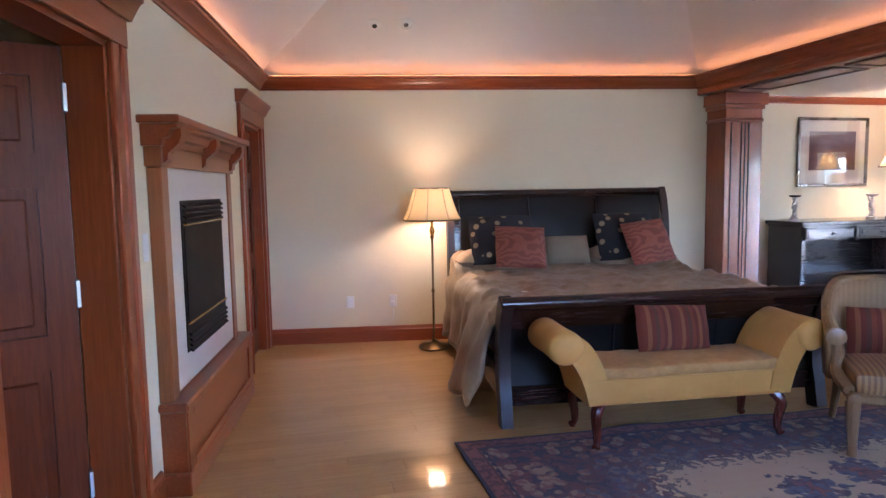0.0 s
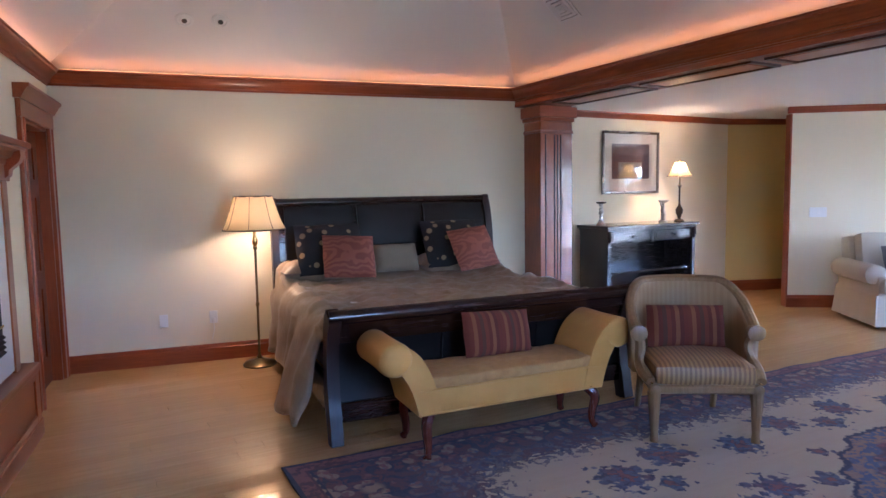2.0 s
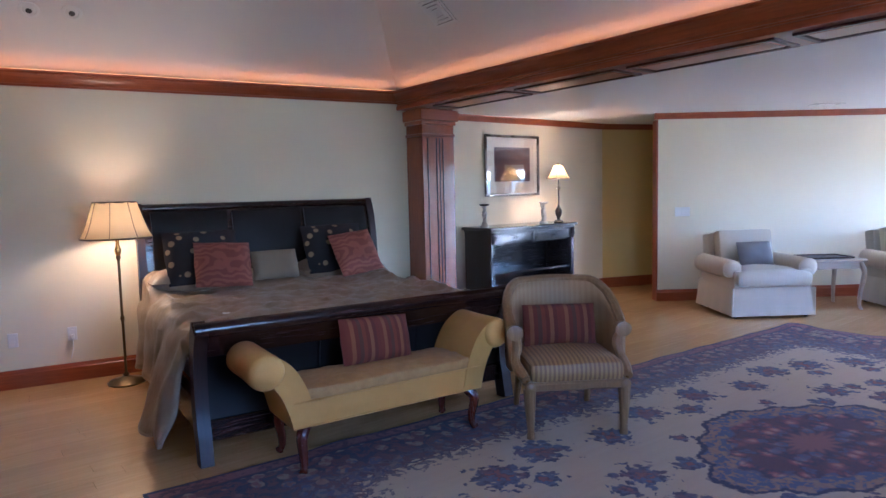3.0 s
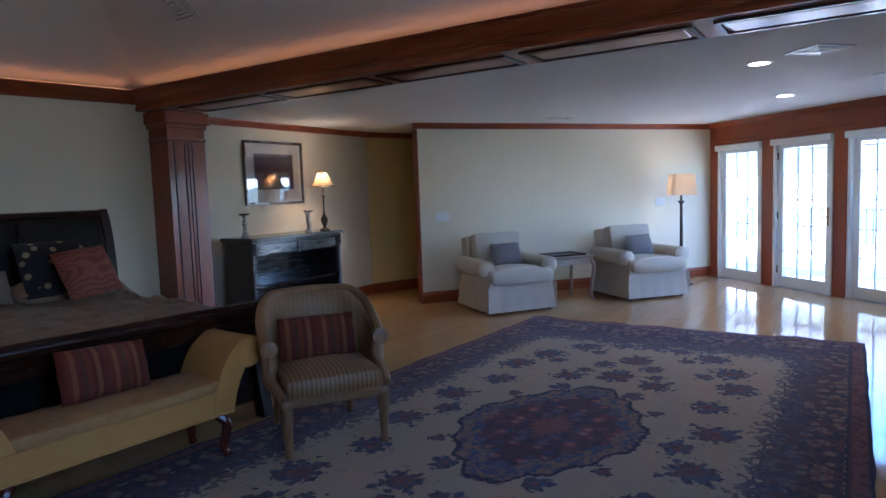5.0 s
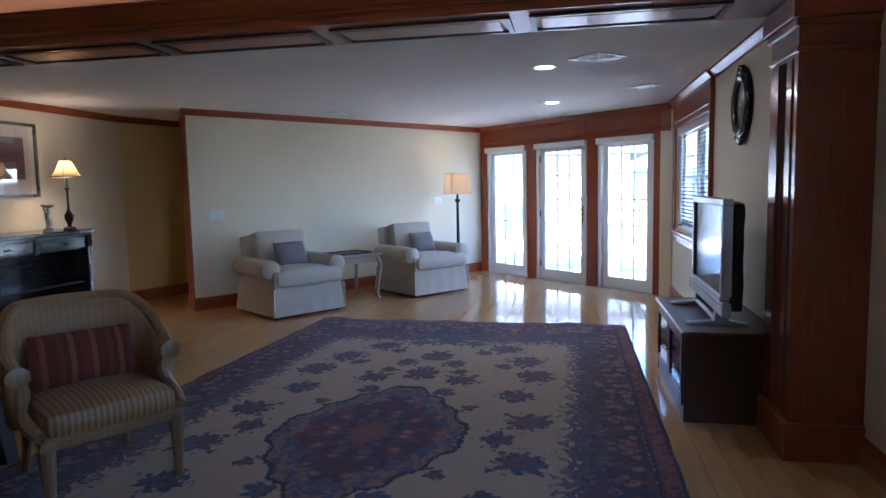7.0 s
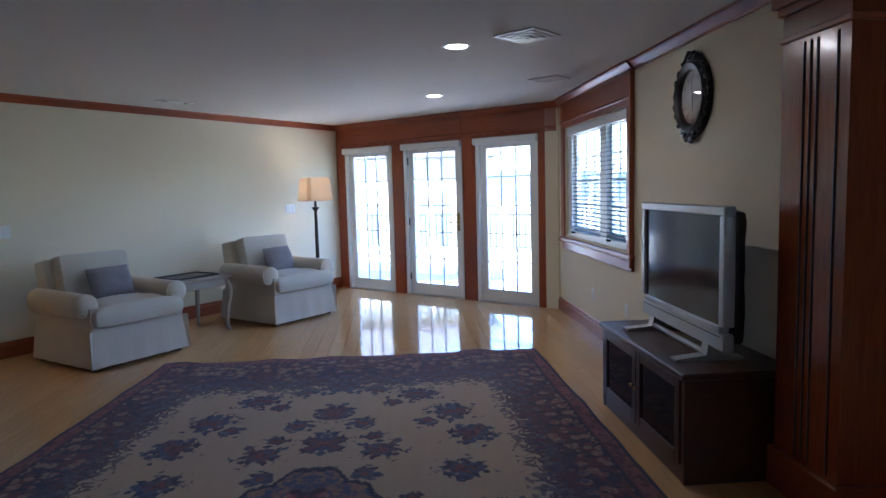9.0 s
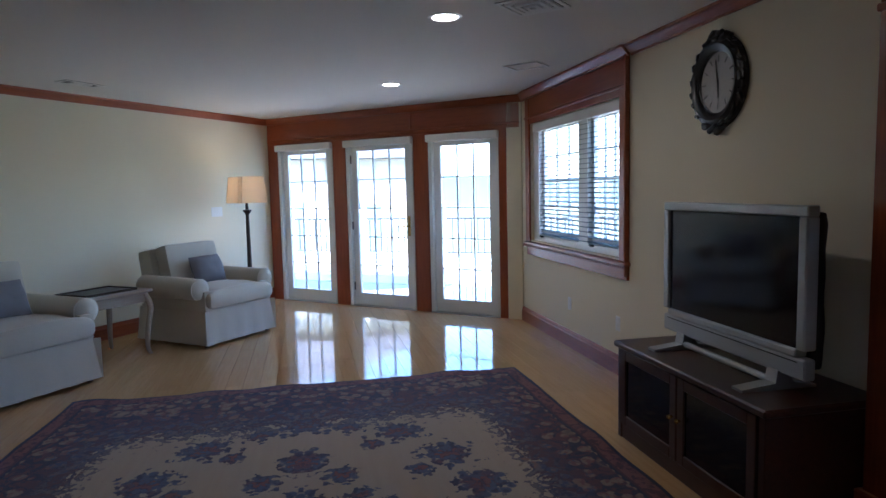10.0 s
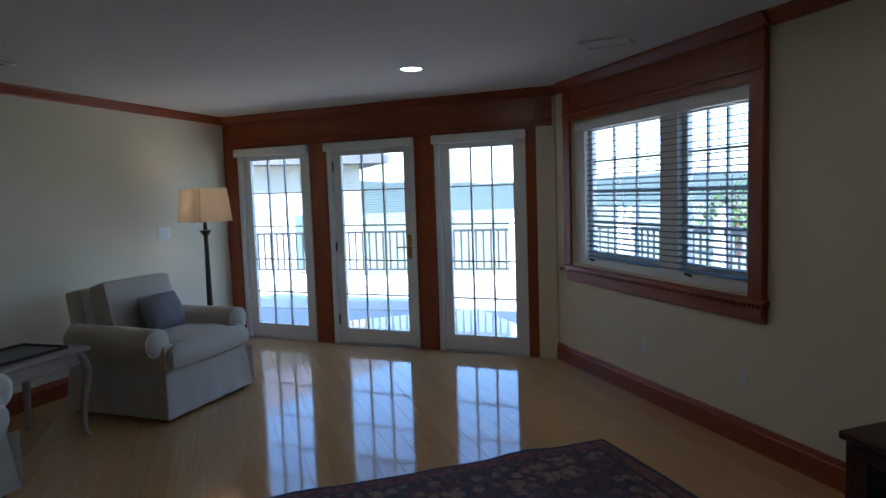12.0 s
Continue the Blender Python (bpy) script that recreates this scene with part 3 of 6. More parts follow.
ROOFTILE = plain("grey_shingle", (0.12, 0.12, 0.14), 0.8, vary=0.25, scale=3, grain=20, relief=0.3)
HILL = plain("far_wooded_hill", (0.07, 0.10, 0.09), 0.95, vary=0.4, scale=0.05, grain=0.6, relief=0.2)
bm = bmesh.new()
bmesh.ops.create_grid(bm, x_segments=2, y_segments=2, size=1500)
bm.transform(Matrix.Translation((0, 0, -1.2)))
structure("ground", bm, GRASS, "pale dry ground reaching to the horizon", "ground")
bm = bmesh.new()
pts = [(4.0, -0.77), (9.42, -0.60), (11.90, 2.27), (11.1, 3.6), (19.0, 5.2), (13.35, -3.9), (3.8, -5.0)]
top = [bm.verts.new((x, y, -0.06)) for x, y in pts]
low = [bm.verts.new((x, y, -1.25)) for x, y in pts]
bm.faces.new(top), bm.faces.new(low[::-1])
for i in range(len(pts)):
    j = (i + 1) % len(pts)
    bm.faces.new((top[i], low[i], low[j], top[j]))
structure("deck", bm, DECK, "pale coated roof deck outside the doors", "deck", smooth=False)


def railing(p, q):
    m, n = frame_of(p, q)
    r = thing("railing", m @ pose(0, 0, -0.06), "white deck railing with dark metal balusters", "railing", "deck railings")
    part("kerb", boxed(0, n, -0.08, 0.08, 0.0, 0.16, bevel=0.01), RAILWHITE, r)
    part("top_rail", boxed(0, n, -0.035, 0.035, 0.93, 0.97, bevel=0.008), RAILDARK, r)
    part("bottom_rail", boxed(0, n, -0.02, 0.02, 0.26, 0.29), RAILDARK, r)
    k = max(2, round(n / 1.9))
    for i in range(k + 1):
        x = n * i / k
        post = part("post", boxed(x - 0.07, x + 0.07, -0.07, 0.07, 0.16, 1.10, bevel=0.006), RAILWHITE, r)
        part("cap", lathe([(0.10, 1.10), (0.10, 1.13), (0.04, 1.15), (0.05, 1.19), (0.06, 1.22), (0.045, 1.27), (0.01, 1.29)], 12, pose(x, 0, 0)), RAILWHITE, post)
    me = None
    for i in range(int(n / 0.13)):
        x = 0.065 + i * 0.13
        if me is None:
            b = part("baluster", boxed(-0.013, 0.013, -0.013, 0.013, 0.29, 0.93), RAILDARK, r, smooth=False)
            me = b.data
        else:
            b = new("baluster", me)
            b.parent = r
        b.matrix_basis = pose(x, 0, 0)


railing((13.15, -3.75), (18.8, 5.1))
railing((4.0, -4.85), (13.0, -3.82))
step = structure("deck_step", boxed(0.0, 3.2, -0.25, 0.25, 0.0, 0.14, m=pose(12.6, -0.4, -0.06, 0, 0, 55), bevel=0.01), RAILWHITE, "low white step on the deck", "step")


def house(m):
    h = thing("house", m, "pale stucco house wing with a grey hipped roof", "house")
    part("wall", boxed(0, 7, 0, 6, 0, 3.4), STUCCO, h, smooth=False)
    bm = bmesh.new()
    base = [bm.verts.new(v) for v in ((-0.6, -0.6, 3.4), (7.6, -0.6, 3.4), (7.6, 6.6, 3.4), (-0.6, 6.6, 3.4))]
    eave = [bm.verts.new((v.co.x, v.co.y, 3.58)) for v in base]
    ridge = [bm.verts.new((2.6, 3, 5.6)), bm.verts.new((4.4, 3, 5.6))]
    bm.faces.new(base)
    for i in range(4):
        j = (i + 1) % 4
        bm.faces.new((base[i], base[j], eave[j], eave[i]))
    bm.faces.new((eave[0], eave[1], ridge[1], ridge[0])), bm.faces.new((eave[1], eave[2], ridge[1]))
    bm.faces.new((eave[2], eave[3], ridge[0], ridge[1])), bm.faces.new((eave[3], eave[0], ridge[0]))
    part("roof", bm, ROOFTILE, h, smooth=False)
    for x in (1.2, 3.4, 5.4):
        f = part("window", boxed(x - 0.06, x + 0.96, -0.05, -0.002, 0.9, 2.3, bevel=0.01), WHITE, h)
        part("pane", boxed(x, x + 0.9, -0.06, -0.051, 0.97, 2.23), SHADED_GREY, f, smooth=False)
    return h


house(pose(19.6, 6.2, -1.1, 0, 0, -90))


def tree(m, height, spread, seed, n=2600):
    rnd = random.Random(seed)
    t = thing("tree", m, "leafy green tree beyond the deck", "tree", "trees beyond the deck")
    limbs = [tube([(0, 0, 0), (0.05, 0.02, height * 0.3), (0.0, 0.08, height * 0.6), (0.1, 0.1, height * 0.9)], [0.16, 0.12, 0.07, 0.02], 9)]
    tips = []
    for i in range(9):
        a, z = i * 2.4, height * rnd.uniform(0.3, 0.75)
        e = (math.cos(a) * spread * rnd.uniform(0.5, 0.9), math.sin(a) * spread * rnd.uniform(0.5, 0.9), z + height * rnd.uniform(0.1, 0.25))
        tips.append(e)
        limbs.append(tube([(0.02, 0.04, z), (e[0] * 0.5, e[1] * 0.5, z + 0.15), e], [0.05, 0.035, 0.01], 6))
    part("trunk", joined(*limbs), BARK, t)
    verts, faces = [], []
    tips.append((0.1, 0.1, height * 0.95))
    for i in range(n):
        c = Vector(rnd.choice(tips)) + Vector((rnd.gauss(0, 0.32), rnd.gauss(0, 0.32), rnd.gauss(0, 0.26))) * spread * 0.8
        s = rnd.uniform(0.05, 0.11)
        r = Euler((rnd.uniform(0, 6.3), rnd.uniform(0, 6.3), rnd.uniform(0, 6.3))).to_matrix()
        k = len(verts)
        verts += [c + r @ Vector(v) * s for v in ((-1, 0, 0), (0, -0.5, 0.1), (1, 0, 0), (0, 0.5, 0.1))]
        faces.append((k, k + 1, k + 2, k + 3))
    me = bpy.data.meshes.new("crown")
    me.from_pydata([tuple(v) for v in verts], [], faces)
    me.materials.append(LEAF)
    crown = new("crown", me)
    crown.parent = t


tree(pose(22.0, 1.2, -1.2), 3.4, 1.1, 3)
tree(pose(11.5, -14.0, -1.2), 3.0, 1.2, 5, 1500)
tree(pose(23.5, -16.0, -1.2), 2.6, 1.3, 8, 1200)


def hill(p, q, h, seed, name="backdrop_hill"):
    """A long low ridge far off."""
    m, n = frame_of(p, q)
    bm = bmesh.new()
    rows = []
    for i in range(60):
        x = n * i / 59
        z = h * (0.75 + 0.35 * noise.noise(Vector((x * 0.02, seed, 0)))) + 0.6 * noise.noise(Vector((x * 0.4, seed, 3)))
        rows.append([bm.verts.new((x, y, zz)) for y, zz in ((25, -1.3), (4, z * 0.8), (0, z), (-30, -1.3))])
    for a, b in zip(rows, rows[1:]):
        for k in range(3):
            bm.faces.new((a[k], b[k], b[k + 1], a[k + 1]))
    structure(name, bm, HILL, "low wooded hill in the distance", "backdrop", m)


hill((160, 60), (90, -160), 5.5, 2)
hill((100, -150), (-140, -130), 6, 7)
# ---- fireplace ----
def fireplace(m):
    f = thing("fireplace", m, "gas fireplace with cherry mantel, pale surround and black insert", "fireplace")
    part("panel", boxed(1.62, 2.80, 0.0, 0.06, 0.44, 1.60), HONEY_V, f, smooth=False)
    for x0, x1 in ((1.60, 1.69), (2.73, 2.82)):
        part("stile", boxed(x0, x1, 0.0, 0.085, 0.44, 1.52, bevel=0.006), HONEY_V, f)
    part("frieze", boxed(1.58, 2.84, 0.0, 0.10, 1.52, 1.612, bevel=0.005), HONEY_V, f)
    part("surround", boxed(1.69, 2.73, 0.06, 0.075, 0.46, 1.52, bevel=0.003), TILE, f, "pale stone slab round the insert")
    insert = part("insert", boxed(1.86, 2.58, 0.076, 0.082, 0.61, 1.365), BLACKMETAL, f, smooth=False)
    part("fire_glass", boxed(1.885, 2.555, 0.083, 0.087, 0.765, 1.235), FIREGLASS, insert, smooth=False)
    for z0 in (0.62, 1.26):
        for i in range(4):
            z = z0 + i * 0.027
            part("louvre", boxed(1.88, 2.56, 0.084, 0.108, -0.004, 0.004, m=pose(0, 0, z) @ pose(0, 0.09, 0, -35) @ pose(0, -0.09, 0)), BLACKMETAL, insert, smooth=False)
    for z in (0.745, 1.24):
        part("brass_strip", boxed(1.87, 2.57, 0.084, 0.098, z, z + 0.013, bevel=0.003), BRASS, insert, "polished brass strip")
    part("mantel_shelf", boxed(1.52, 2.90, 0.0, 0.235, 1.705, 1.74, bevel=0.006), CHERRY, f)
    part("mantel_moulding", extrude_profile([(0, 1.61), (0.11, 1.61), (0.12, 1.64), (0.15, 1.65), (0.17, 1.68), (0.205, 1.69), (0.21, 1.704), (0, 1.704)], 1.56, 2.86), CHERRY, f)
    for x in (1.64, 2.21, 2.78):
        prof = [(0.10, 1.535), (0.125, 1.55), (0.13, 1.58), (0.16, 1.60), (0.195, 1.625), (0.21, 1.655), (0.208, 1.688), (0.10, 1.688)]
        part("corbel", extrude_profile(prof, x - 0.035, x + 0.035), CHERRY, f)
    part("plinth", boxed(1.50, 2.82, 0.0, 0.15, 0.0, 0.40), CHERRY, f, smooth=False)
    part("plinth_base", boxed(1.48, 2.84, 0.0, 0.172, 0.0, 0.11, bevel=0.006), CHERRY, f)
    part("plinth_cap", boxed(1.47, 2.85, 0.0, 0.178, 0.40, 0.445, bevel=0.01), CHERRY, f)
    for x0, x1, z0, z1 in ((1.50, 1.58, 0.11, 0.40), (2.74, 2.82, 0.11, 0.40), (1.58, 2.74, 0.11, 0.15), (1.58, 2.74, 0.36, 0.40)):
        part("plinth_rail", boxed(x0, x1, 0.15, 0.165, z0, z1, bevel=0.003), CHERRY, f)


fireplace(M_WEST @ Matrix.Translation((-0.235, 0, 0)) @ Matrix.Diagonal((1.19, 0.8, 1.058, 1)))
sw = thing("wall_switch", M_WEST @ pose(3.19, 0, 1.17), "white rocker switch plate on the cream wall", "switch")
part("plate", boxed(-0.03, 0.03, 0.0, 0.008, 0.0, 0.13, bevel=0.003), WHITE, sw)
part("rocker", boxed(-0.012, 0.012, 0.008, 0.013, 0.035, 0.095, bevel=0.002), WHITE, sw)


def casing(name, x0, x1, top, w, label):
    """Door casing with a moulded head, round an opening of the fireplace wall."""
    c = tagged(thing(name, M_WEST, label, "trim"), kind="structure")
    for a, b in ((x0 - w, x0), (x1, x1 + w)):
        part("casing_leg", boxed(a, b, 0.002, 0.03, 0.0, top, bevel=0.005), CHERRY_V, c)
        part("casing_bead", tube([((a + b) / 2, 0.03, 0.0), ((a + b) / 2, 0.03, top)], 0.012, 8), CHERRY_V, c)
    for a, b in ((x0 - 0.002, x0 + 0.025), (x1 - 0.025, x1 + 0.002)):
        part("jamb", boxed(a, b, -0.16, 0.004, 0.0, top + 0.0, bevel=0.003), CHERRY_V, c)
    part("head_jamb", boxed(x0, x1, -0.16, 0.004, top - 0.025, top + 0.002), CHERRY, c)
    part("casing_head", boxed(x0 - w, x1 + w, 0.002, 0.034, top, top + 0.12, bevel=0.004), CHERRY, c)
    part("casing_crown", extrude_profile([(0.0, top + 0.12), (0.045, top + 0.12), (0.055, top + 0.14), (0.085, top + 0.19), (0.10, top + 0.20), (0.10, top + 0.22), (0.0, top + 0.22)], x0 - w - 0.03, x1 + w + 0.03), CHERRY, c)
    return c


casing("door_casing_niche", NICHE[0], NICHE[1], 2.06, 0.14, "cherry door casing with a crowned head")
casing("door_casing_hall", HEARTH_DOOR[0], HEARTH_DOOR[1], 2.10, 0.16, "cherry door casing with a crowned head")


def panel_door(name, m, w, h, label):
    """A six-panel wooden door; local x across from the hinge, y thickness."""
    d = tagged(thing(name, m, label, "door"), kind="structure")
    t = 0.04
    bm = bmesh.new()
    s = 0.11
    cols = ((s, w / 2 - 0.05), (w / 2 + 0.05, w - s))
    rows = ((0.22, 0.78), (0.92, 1.50), (1.64, h - 0.12))
    box(bm, 0, s, 0, t, 0, h), box(bm, w - s, w, 0, t, 0, h), box(bm, w / 2 - 0.05, w / 2 + 0.05, 0, t, 0, h)
    for a, b in cols:
        z = 0.0
        for r0, r1 in rows:
            box(bm, a, b, 0, t, z, r0)
            z = r1
        box(bm, a, b, 0, t, z, h)
    part("leaf", bm, CHERRY_DOOR, d, smooth=False)
    for a, b in cols:
        for r0, r1 in rows:
            part("raised_panel", boxed(a - 0.002, b + 0.002, 0.012, t - 0.012, r0 - 0.002, r1 + 0.002), CHERRY_DOOR, d, smooth=False)
            part("raised_field", boxed(a + 0.04, b - 0.04, 0.004, t - 0.004, r0 + 0.04, r1 - 0.04, bevel=0.008), CHERRY_DOOR, d)
    part("knob", lathe([(0.012, 0), (0.012, 0.03), (0.026, 0.04), (0.028, 0.055), (0.015, 0.068)], 14, pose(w - 0.07, 0, 0.98, 90)), BRASS, d, "round brass knob")
    return d


panel_door("door_4", M_WEST @ pose(NICHE[0] + 0.03, -0.11, 0.01), 0.71, 2.01, "closed cherry six-panel door in the corner")
leaf = panel_door("door_5", M_WEST @ pose(HEARTH_DOOR[0] + 0.04, -0.16, 0.01, 0, 0, -58), 0.84, 2.05, "cherry six-panel door standing open into the hall")
for z in (0.22, 1.02, 1.80):
    h = part("hinge", boxed(-0.012, 0.004, -0.01, 0.05, z, z + 0.11, bevel=0.002), STEEL, leaf, "steel butt hinge")
# closing walls of the rooms behind the two doors
HM = M_WEST
bm = bmesh.new()
box(bm, 2.9, 5.2, -1.7, -1.6, 0, 2.6), box(bm, 2.8, 2.9, -1.7, -0.14, 0, 2.6), box(bm, 5.2, 5.3, -1.7, -0.14, 0, 2.6), box(bm, 2.8, 5.3, -1.7, -0.14, 2.45, 2.6), box(bm, 2.8, 5.3, -1.7, -0.14, -0.2, -0.02)
structure("wall_hall_west", bm, WALL, "cream walls of the unlit hall behind the open door", "wall", HM, smooth=False)
bm = bmesh.new()
box(bm, 0.0, 1.3, -0.5, -0.45, 0, 2.2), box(bm, 0.0, 0.05, -0.45, -0.14, 0, 2.2), box(bm, 1.25, 1.3, -0.45, -0.14, 0, 2.2), box(bm, 0.0, 1.3, -0.5, -0.14, 2.1, 2.2)
structure("wall_closet", bm, WALL, "cream walls of the closet behind the corner door", "wall", HM, smooth=False)
# ---- soft shapes ----
def pillow(w, h, d, m=None, n=14, sag=0.0):
    """A stuffed cushion standing in the x-z plane, with pinched corners."""
    bm = bmesh.new()
    sheets = []
    for side in (-1, 1):
        g = []
        for i in range(n + 1):
            row = []
            for j in range(n + 1):
                u, v = 2 * i / n - 1, 2 * j / n - 1
                k = max(0.0, (1 - abs(u) ** 3)) ** 0.6 * max(0.0, (1 - abs(v) ** 3)) ** 0.6
                pinch = 1 - 0.06 * (abs(u) * abs(v)) + 0.0
                ux = u * (1 - 0.05 * (1 - v * v)) * pinch
                vz = v * (1 - 0.05 * (1 - u * u)) * pinch
                wob = 0.12 * noise.noise(Vector((u * 2, v * 2, side + w * 7)))
                row.append(bm.verts.new((ux * w / 2, side * d / 2 * k * (1 + wob), vz * h / 2 - sag * k)))
            g.append(row)
        sheets.append(g)
    for s, g in enumerate(sheets):
        for i in range(n):
            for j in range(n):
                q = (g[i][j], g[i + 1][j], g[i + 1][j + 1], g[i][j + 1])
                bm.faces.new(q if s == 0 else q[::-1])
    bmesh.ops.remove_doubles(bm, verts=bm.verts, dist=0.0005)
    if m is not None:
        bm.transform(m)
    return bm


def soft_box(x0, x1, y0, y1, z0, z1, r=0.04, puff=0.0, m=None, seed=0.0):
    """An upholstered block: rounded edges, slightly domed and uneven."""
    bm = bmesh.new()
    nx, ny, nz = (max(2, min(14, int(abs(a) / 0.06))) for a in (x1 - x0, y1 - y0, z1 - z0))
    bmesh.ops.create_cube(bm, size=2)
    bmesh.ops.subdivide_edges(bm, edges=[e for e in bm.edges if abs(e.verts[0].co.x - e.verts[1].co.x) > 1], cuts=nx, use_grid_fill=True)
    bmesh.ops.subdivide_edges(bm, edges=[e for e in bm.edges if abs(e.verts[0].co.y - e.verts[1].co.y) > 1], cuts=ny, use_grid_fill=True)
    bmesh.ops.subdivide_edges(bm, edges=[e for e in bm.edges if abs(e.verts[0].co.z - e.verts[1].co.z) > 1], cuts=nz, use_grid_fill=True)
    c = Vector(((x0 + x1) / 2, (y0 + y1) / 2, (z0 + z1) / 2))
    hx, hy, hz = (x1 - x0) / 2, (y1 - y0) / 2, (z1 - z0) / 2
    for v in bm.verts:
        p = Vector((v.co.x * hx, v.co.y * hy, v.co.z * hz))
        q = Vector((max(-hx + r, min(hx - r, p.x)), max(-hy + r, min(hy - r, p.y)), max(-hz + r, min(hz - r, p.z))))
        d = p - q
        if d.length > 1e-6:
            p = q + d.normalized() * r
        k = (1 - v.co.x ** 2) * (1 - v.co.y ** 2)
        p.z += puff * k * (1 if v.co.z > 0 else 0)
        p += Vector((1, 1, 1)) * 0.006 * noise.noise((p + c) * 7 + Vector((seed, 0, 0)))
        v.co = c + p
    if m is not None:
        bm.transform(m)
    return bm


def ribbon(points, widths, x0, x1, m=None):
    """A thick bent panel: a line of (y, z) points with widths, swept along x, ends rounded."""
    pts = [Vector(p) for p in points]
    left, right = [], []
    for i, p in enumerate(pts):
        d = (pts[min(i + 1, len(pts) - 1)] - pts[max(i - 1, 0)]).normalized()
        n = Vector((-d.y, d.x)) * widths[i] / 2
        left.append(p + n), right.append(p - n)
    return extrude_profile([tuple(p) for p in left] + [tuple(p) for p in right[::-1]], x0, x1, m)


def spline(points, steps=8):
    """Points along a smooth curve through the given ones."""
    P = [Vector(p) for p in points]
    out = []
    for i in range(len(P) - 1):
        a, b, c, d = P[max(i - 1, 0)], P[i], P[i + 1], P[min(i + 2, len(P) - 1)]
        for k in range(steps):
            t = k / steps
            out.append(0.5 * (2 * b + (c - a) * t + (2 * a - 5 * b + 4 * c - d) * t * t + (3 * b - a - 3 * c + d) * t ** 3))
    out.append(P[-1])
    return out


ESPRESSO = wood("espresso_wood", (0.042, 0.015, 0.009), (0.020, 0.008, 0.006), 0.25, coat=0.15)
ESPRESSO_V = wood("espresso_upright", (0.042, 0.015, 0.009), (0.020, 0.008, 0.006), 0.42, along="z", coat=0.04)
LEATHER = plain("black_leather", (0.011, 0.009, 0.009), 0.36, vary=0.2, grain=140, relief=0.25, spec=0.3)
DUVET = cloth("taupe_jacquard", (0.22, 0.15, 0.09), (0.46, 0.345, 0.225), 160, 9, 0.42, 0.08, 0.9)
REDCLOTH = cloth("red_swirl_cloth", (0.21, 0.050, 0.022), (0.29, 0.085, 0.038), 120, 16, 0.8)
GOLD = cloth("gold_velvet", (0.59, 0.285, 0.05), (0.71, 0.375, 0.09), 260, 7, 0.6, 0.05, 0.5)
GOLDTUFT = cloth("gold_tufted_brocade", (0.33, 0.15, 0.03), (0.72, 0.41, 0.13), 200, 16, 0.6, 0.05, 0.8)
REDWOOD = wood("mahogany_leg", (0.16, 0.035, 0.02), (0.09, 0.02, 0.012), 0.25, along="z")
STRIPE = striped("striped_cushion_cloth", [(0.17, 0.030, 0.012), (0.27, 0.095, 0.030), (0.14, 0.022, 0.010), (0.09, 0.035, 0.018), (0.19, 0.038, 0.013), (0.13, 0.020, 0.010), (0.26, 0.10, 0.035), (0.11, 0.018, 0.010), (0.16, 0.026, 0.011)], 0.21)
TAUPE = cloth("taupe_pillow", (0.19, 0.145, 0.095), (0.25, 0.195, 0.13), 200, 8)

m_, t_, b_ = nodes_of("black_dotted_cloth")
v_ = coords(t_)
vor = add(t_, "ShaderNodeTexVoronoi", Scale=11.0, Randomness=0.7)
t_.links.new(v_, vor.inputs["Vector"])
dots = ramp(t_, vor.outputs["Distance"], (0.0, (0.30, 0.22, 0.12)), (0.26, (0.26, 0.18, 0.10)), (0.30, (0.012, 0.011, 0.014)))
t_.links.new(dots, b_.inputs["Base Color"])
b_.inputs["Roughness"].default_value = 0.8
bumped(t_, b_, noise_at(t_, v_, 200, 2), 0.3, 0.004)
BLACKPAT = m_

# swirls on the red pillows
m_, t_, b_ = nodes_of("red_swirl_pillow")
v_ = coords(t_)
wav = add(t_, "ShaderNodeTexWave", Scale=9.0, Distortion=9.0, Detail=1.0)
wav.wave_type = "RINGS"
t_.links.new(v_, wav.inputs["Vector"])
t_.links.new(ramp(t_, wav.outputs["Fac"], (0.35, (0.165, 0.036, 0.020)), (0.62, (0.235, 0.066, 0.036))), b_.inputs["Base Color"])
b_.inputs["Roughness"].default_value = 0.7
bumped(t_, b_, wav.outputs["Fac"], 0.25, 0.005)
REDSWIRL = m_

# ---- bed ----
BED = pose(2.517, 3.985, 0, 0, 0, -6.0) @ Matrix.Diagonal((1.06, 1.04, 1.02, 1))


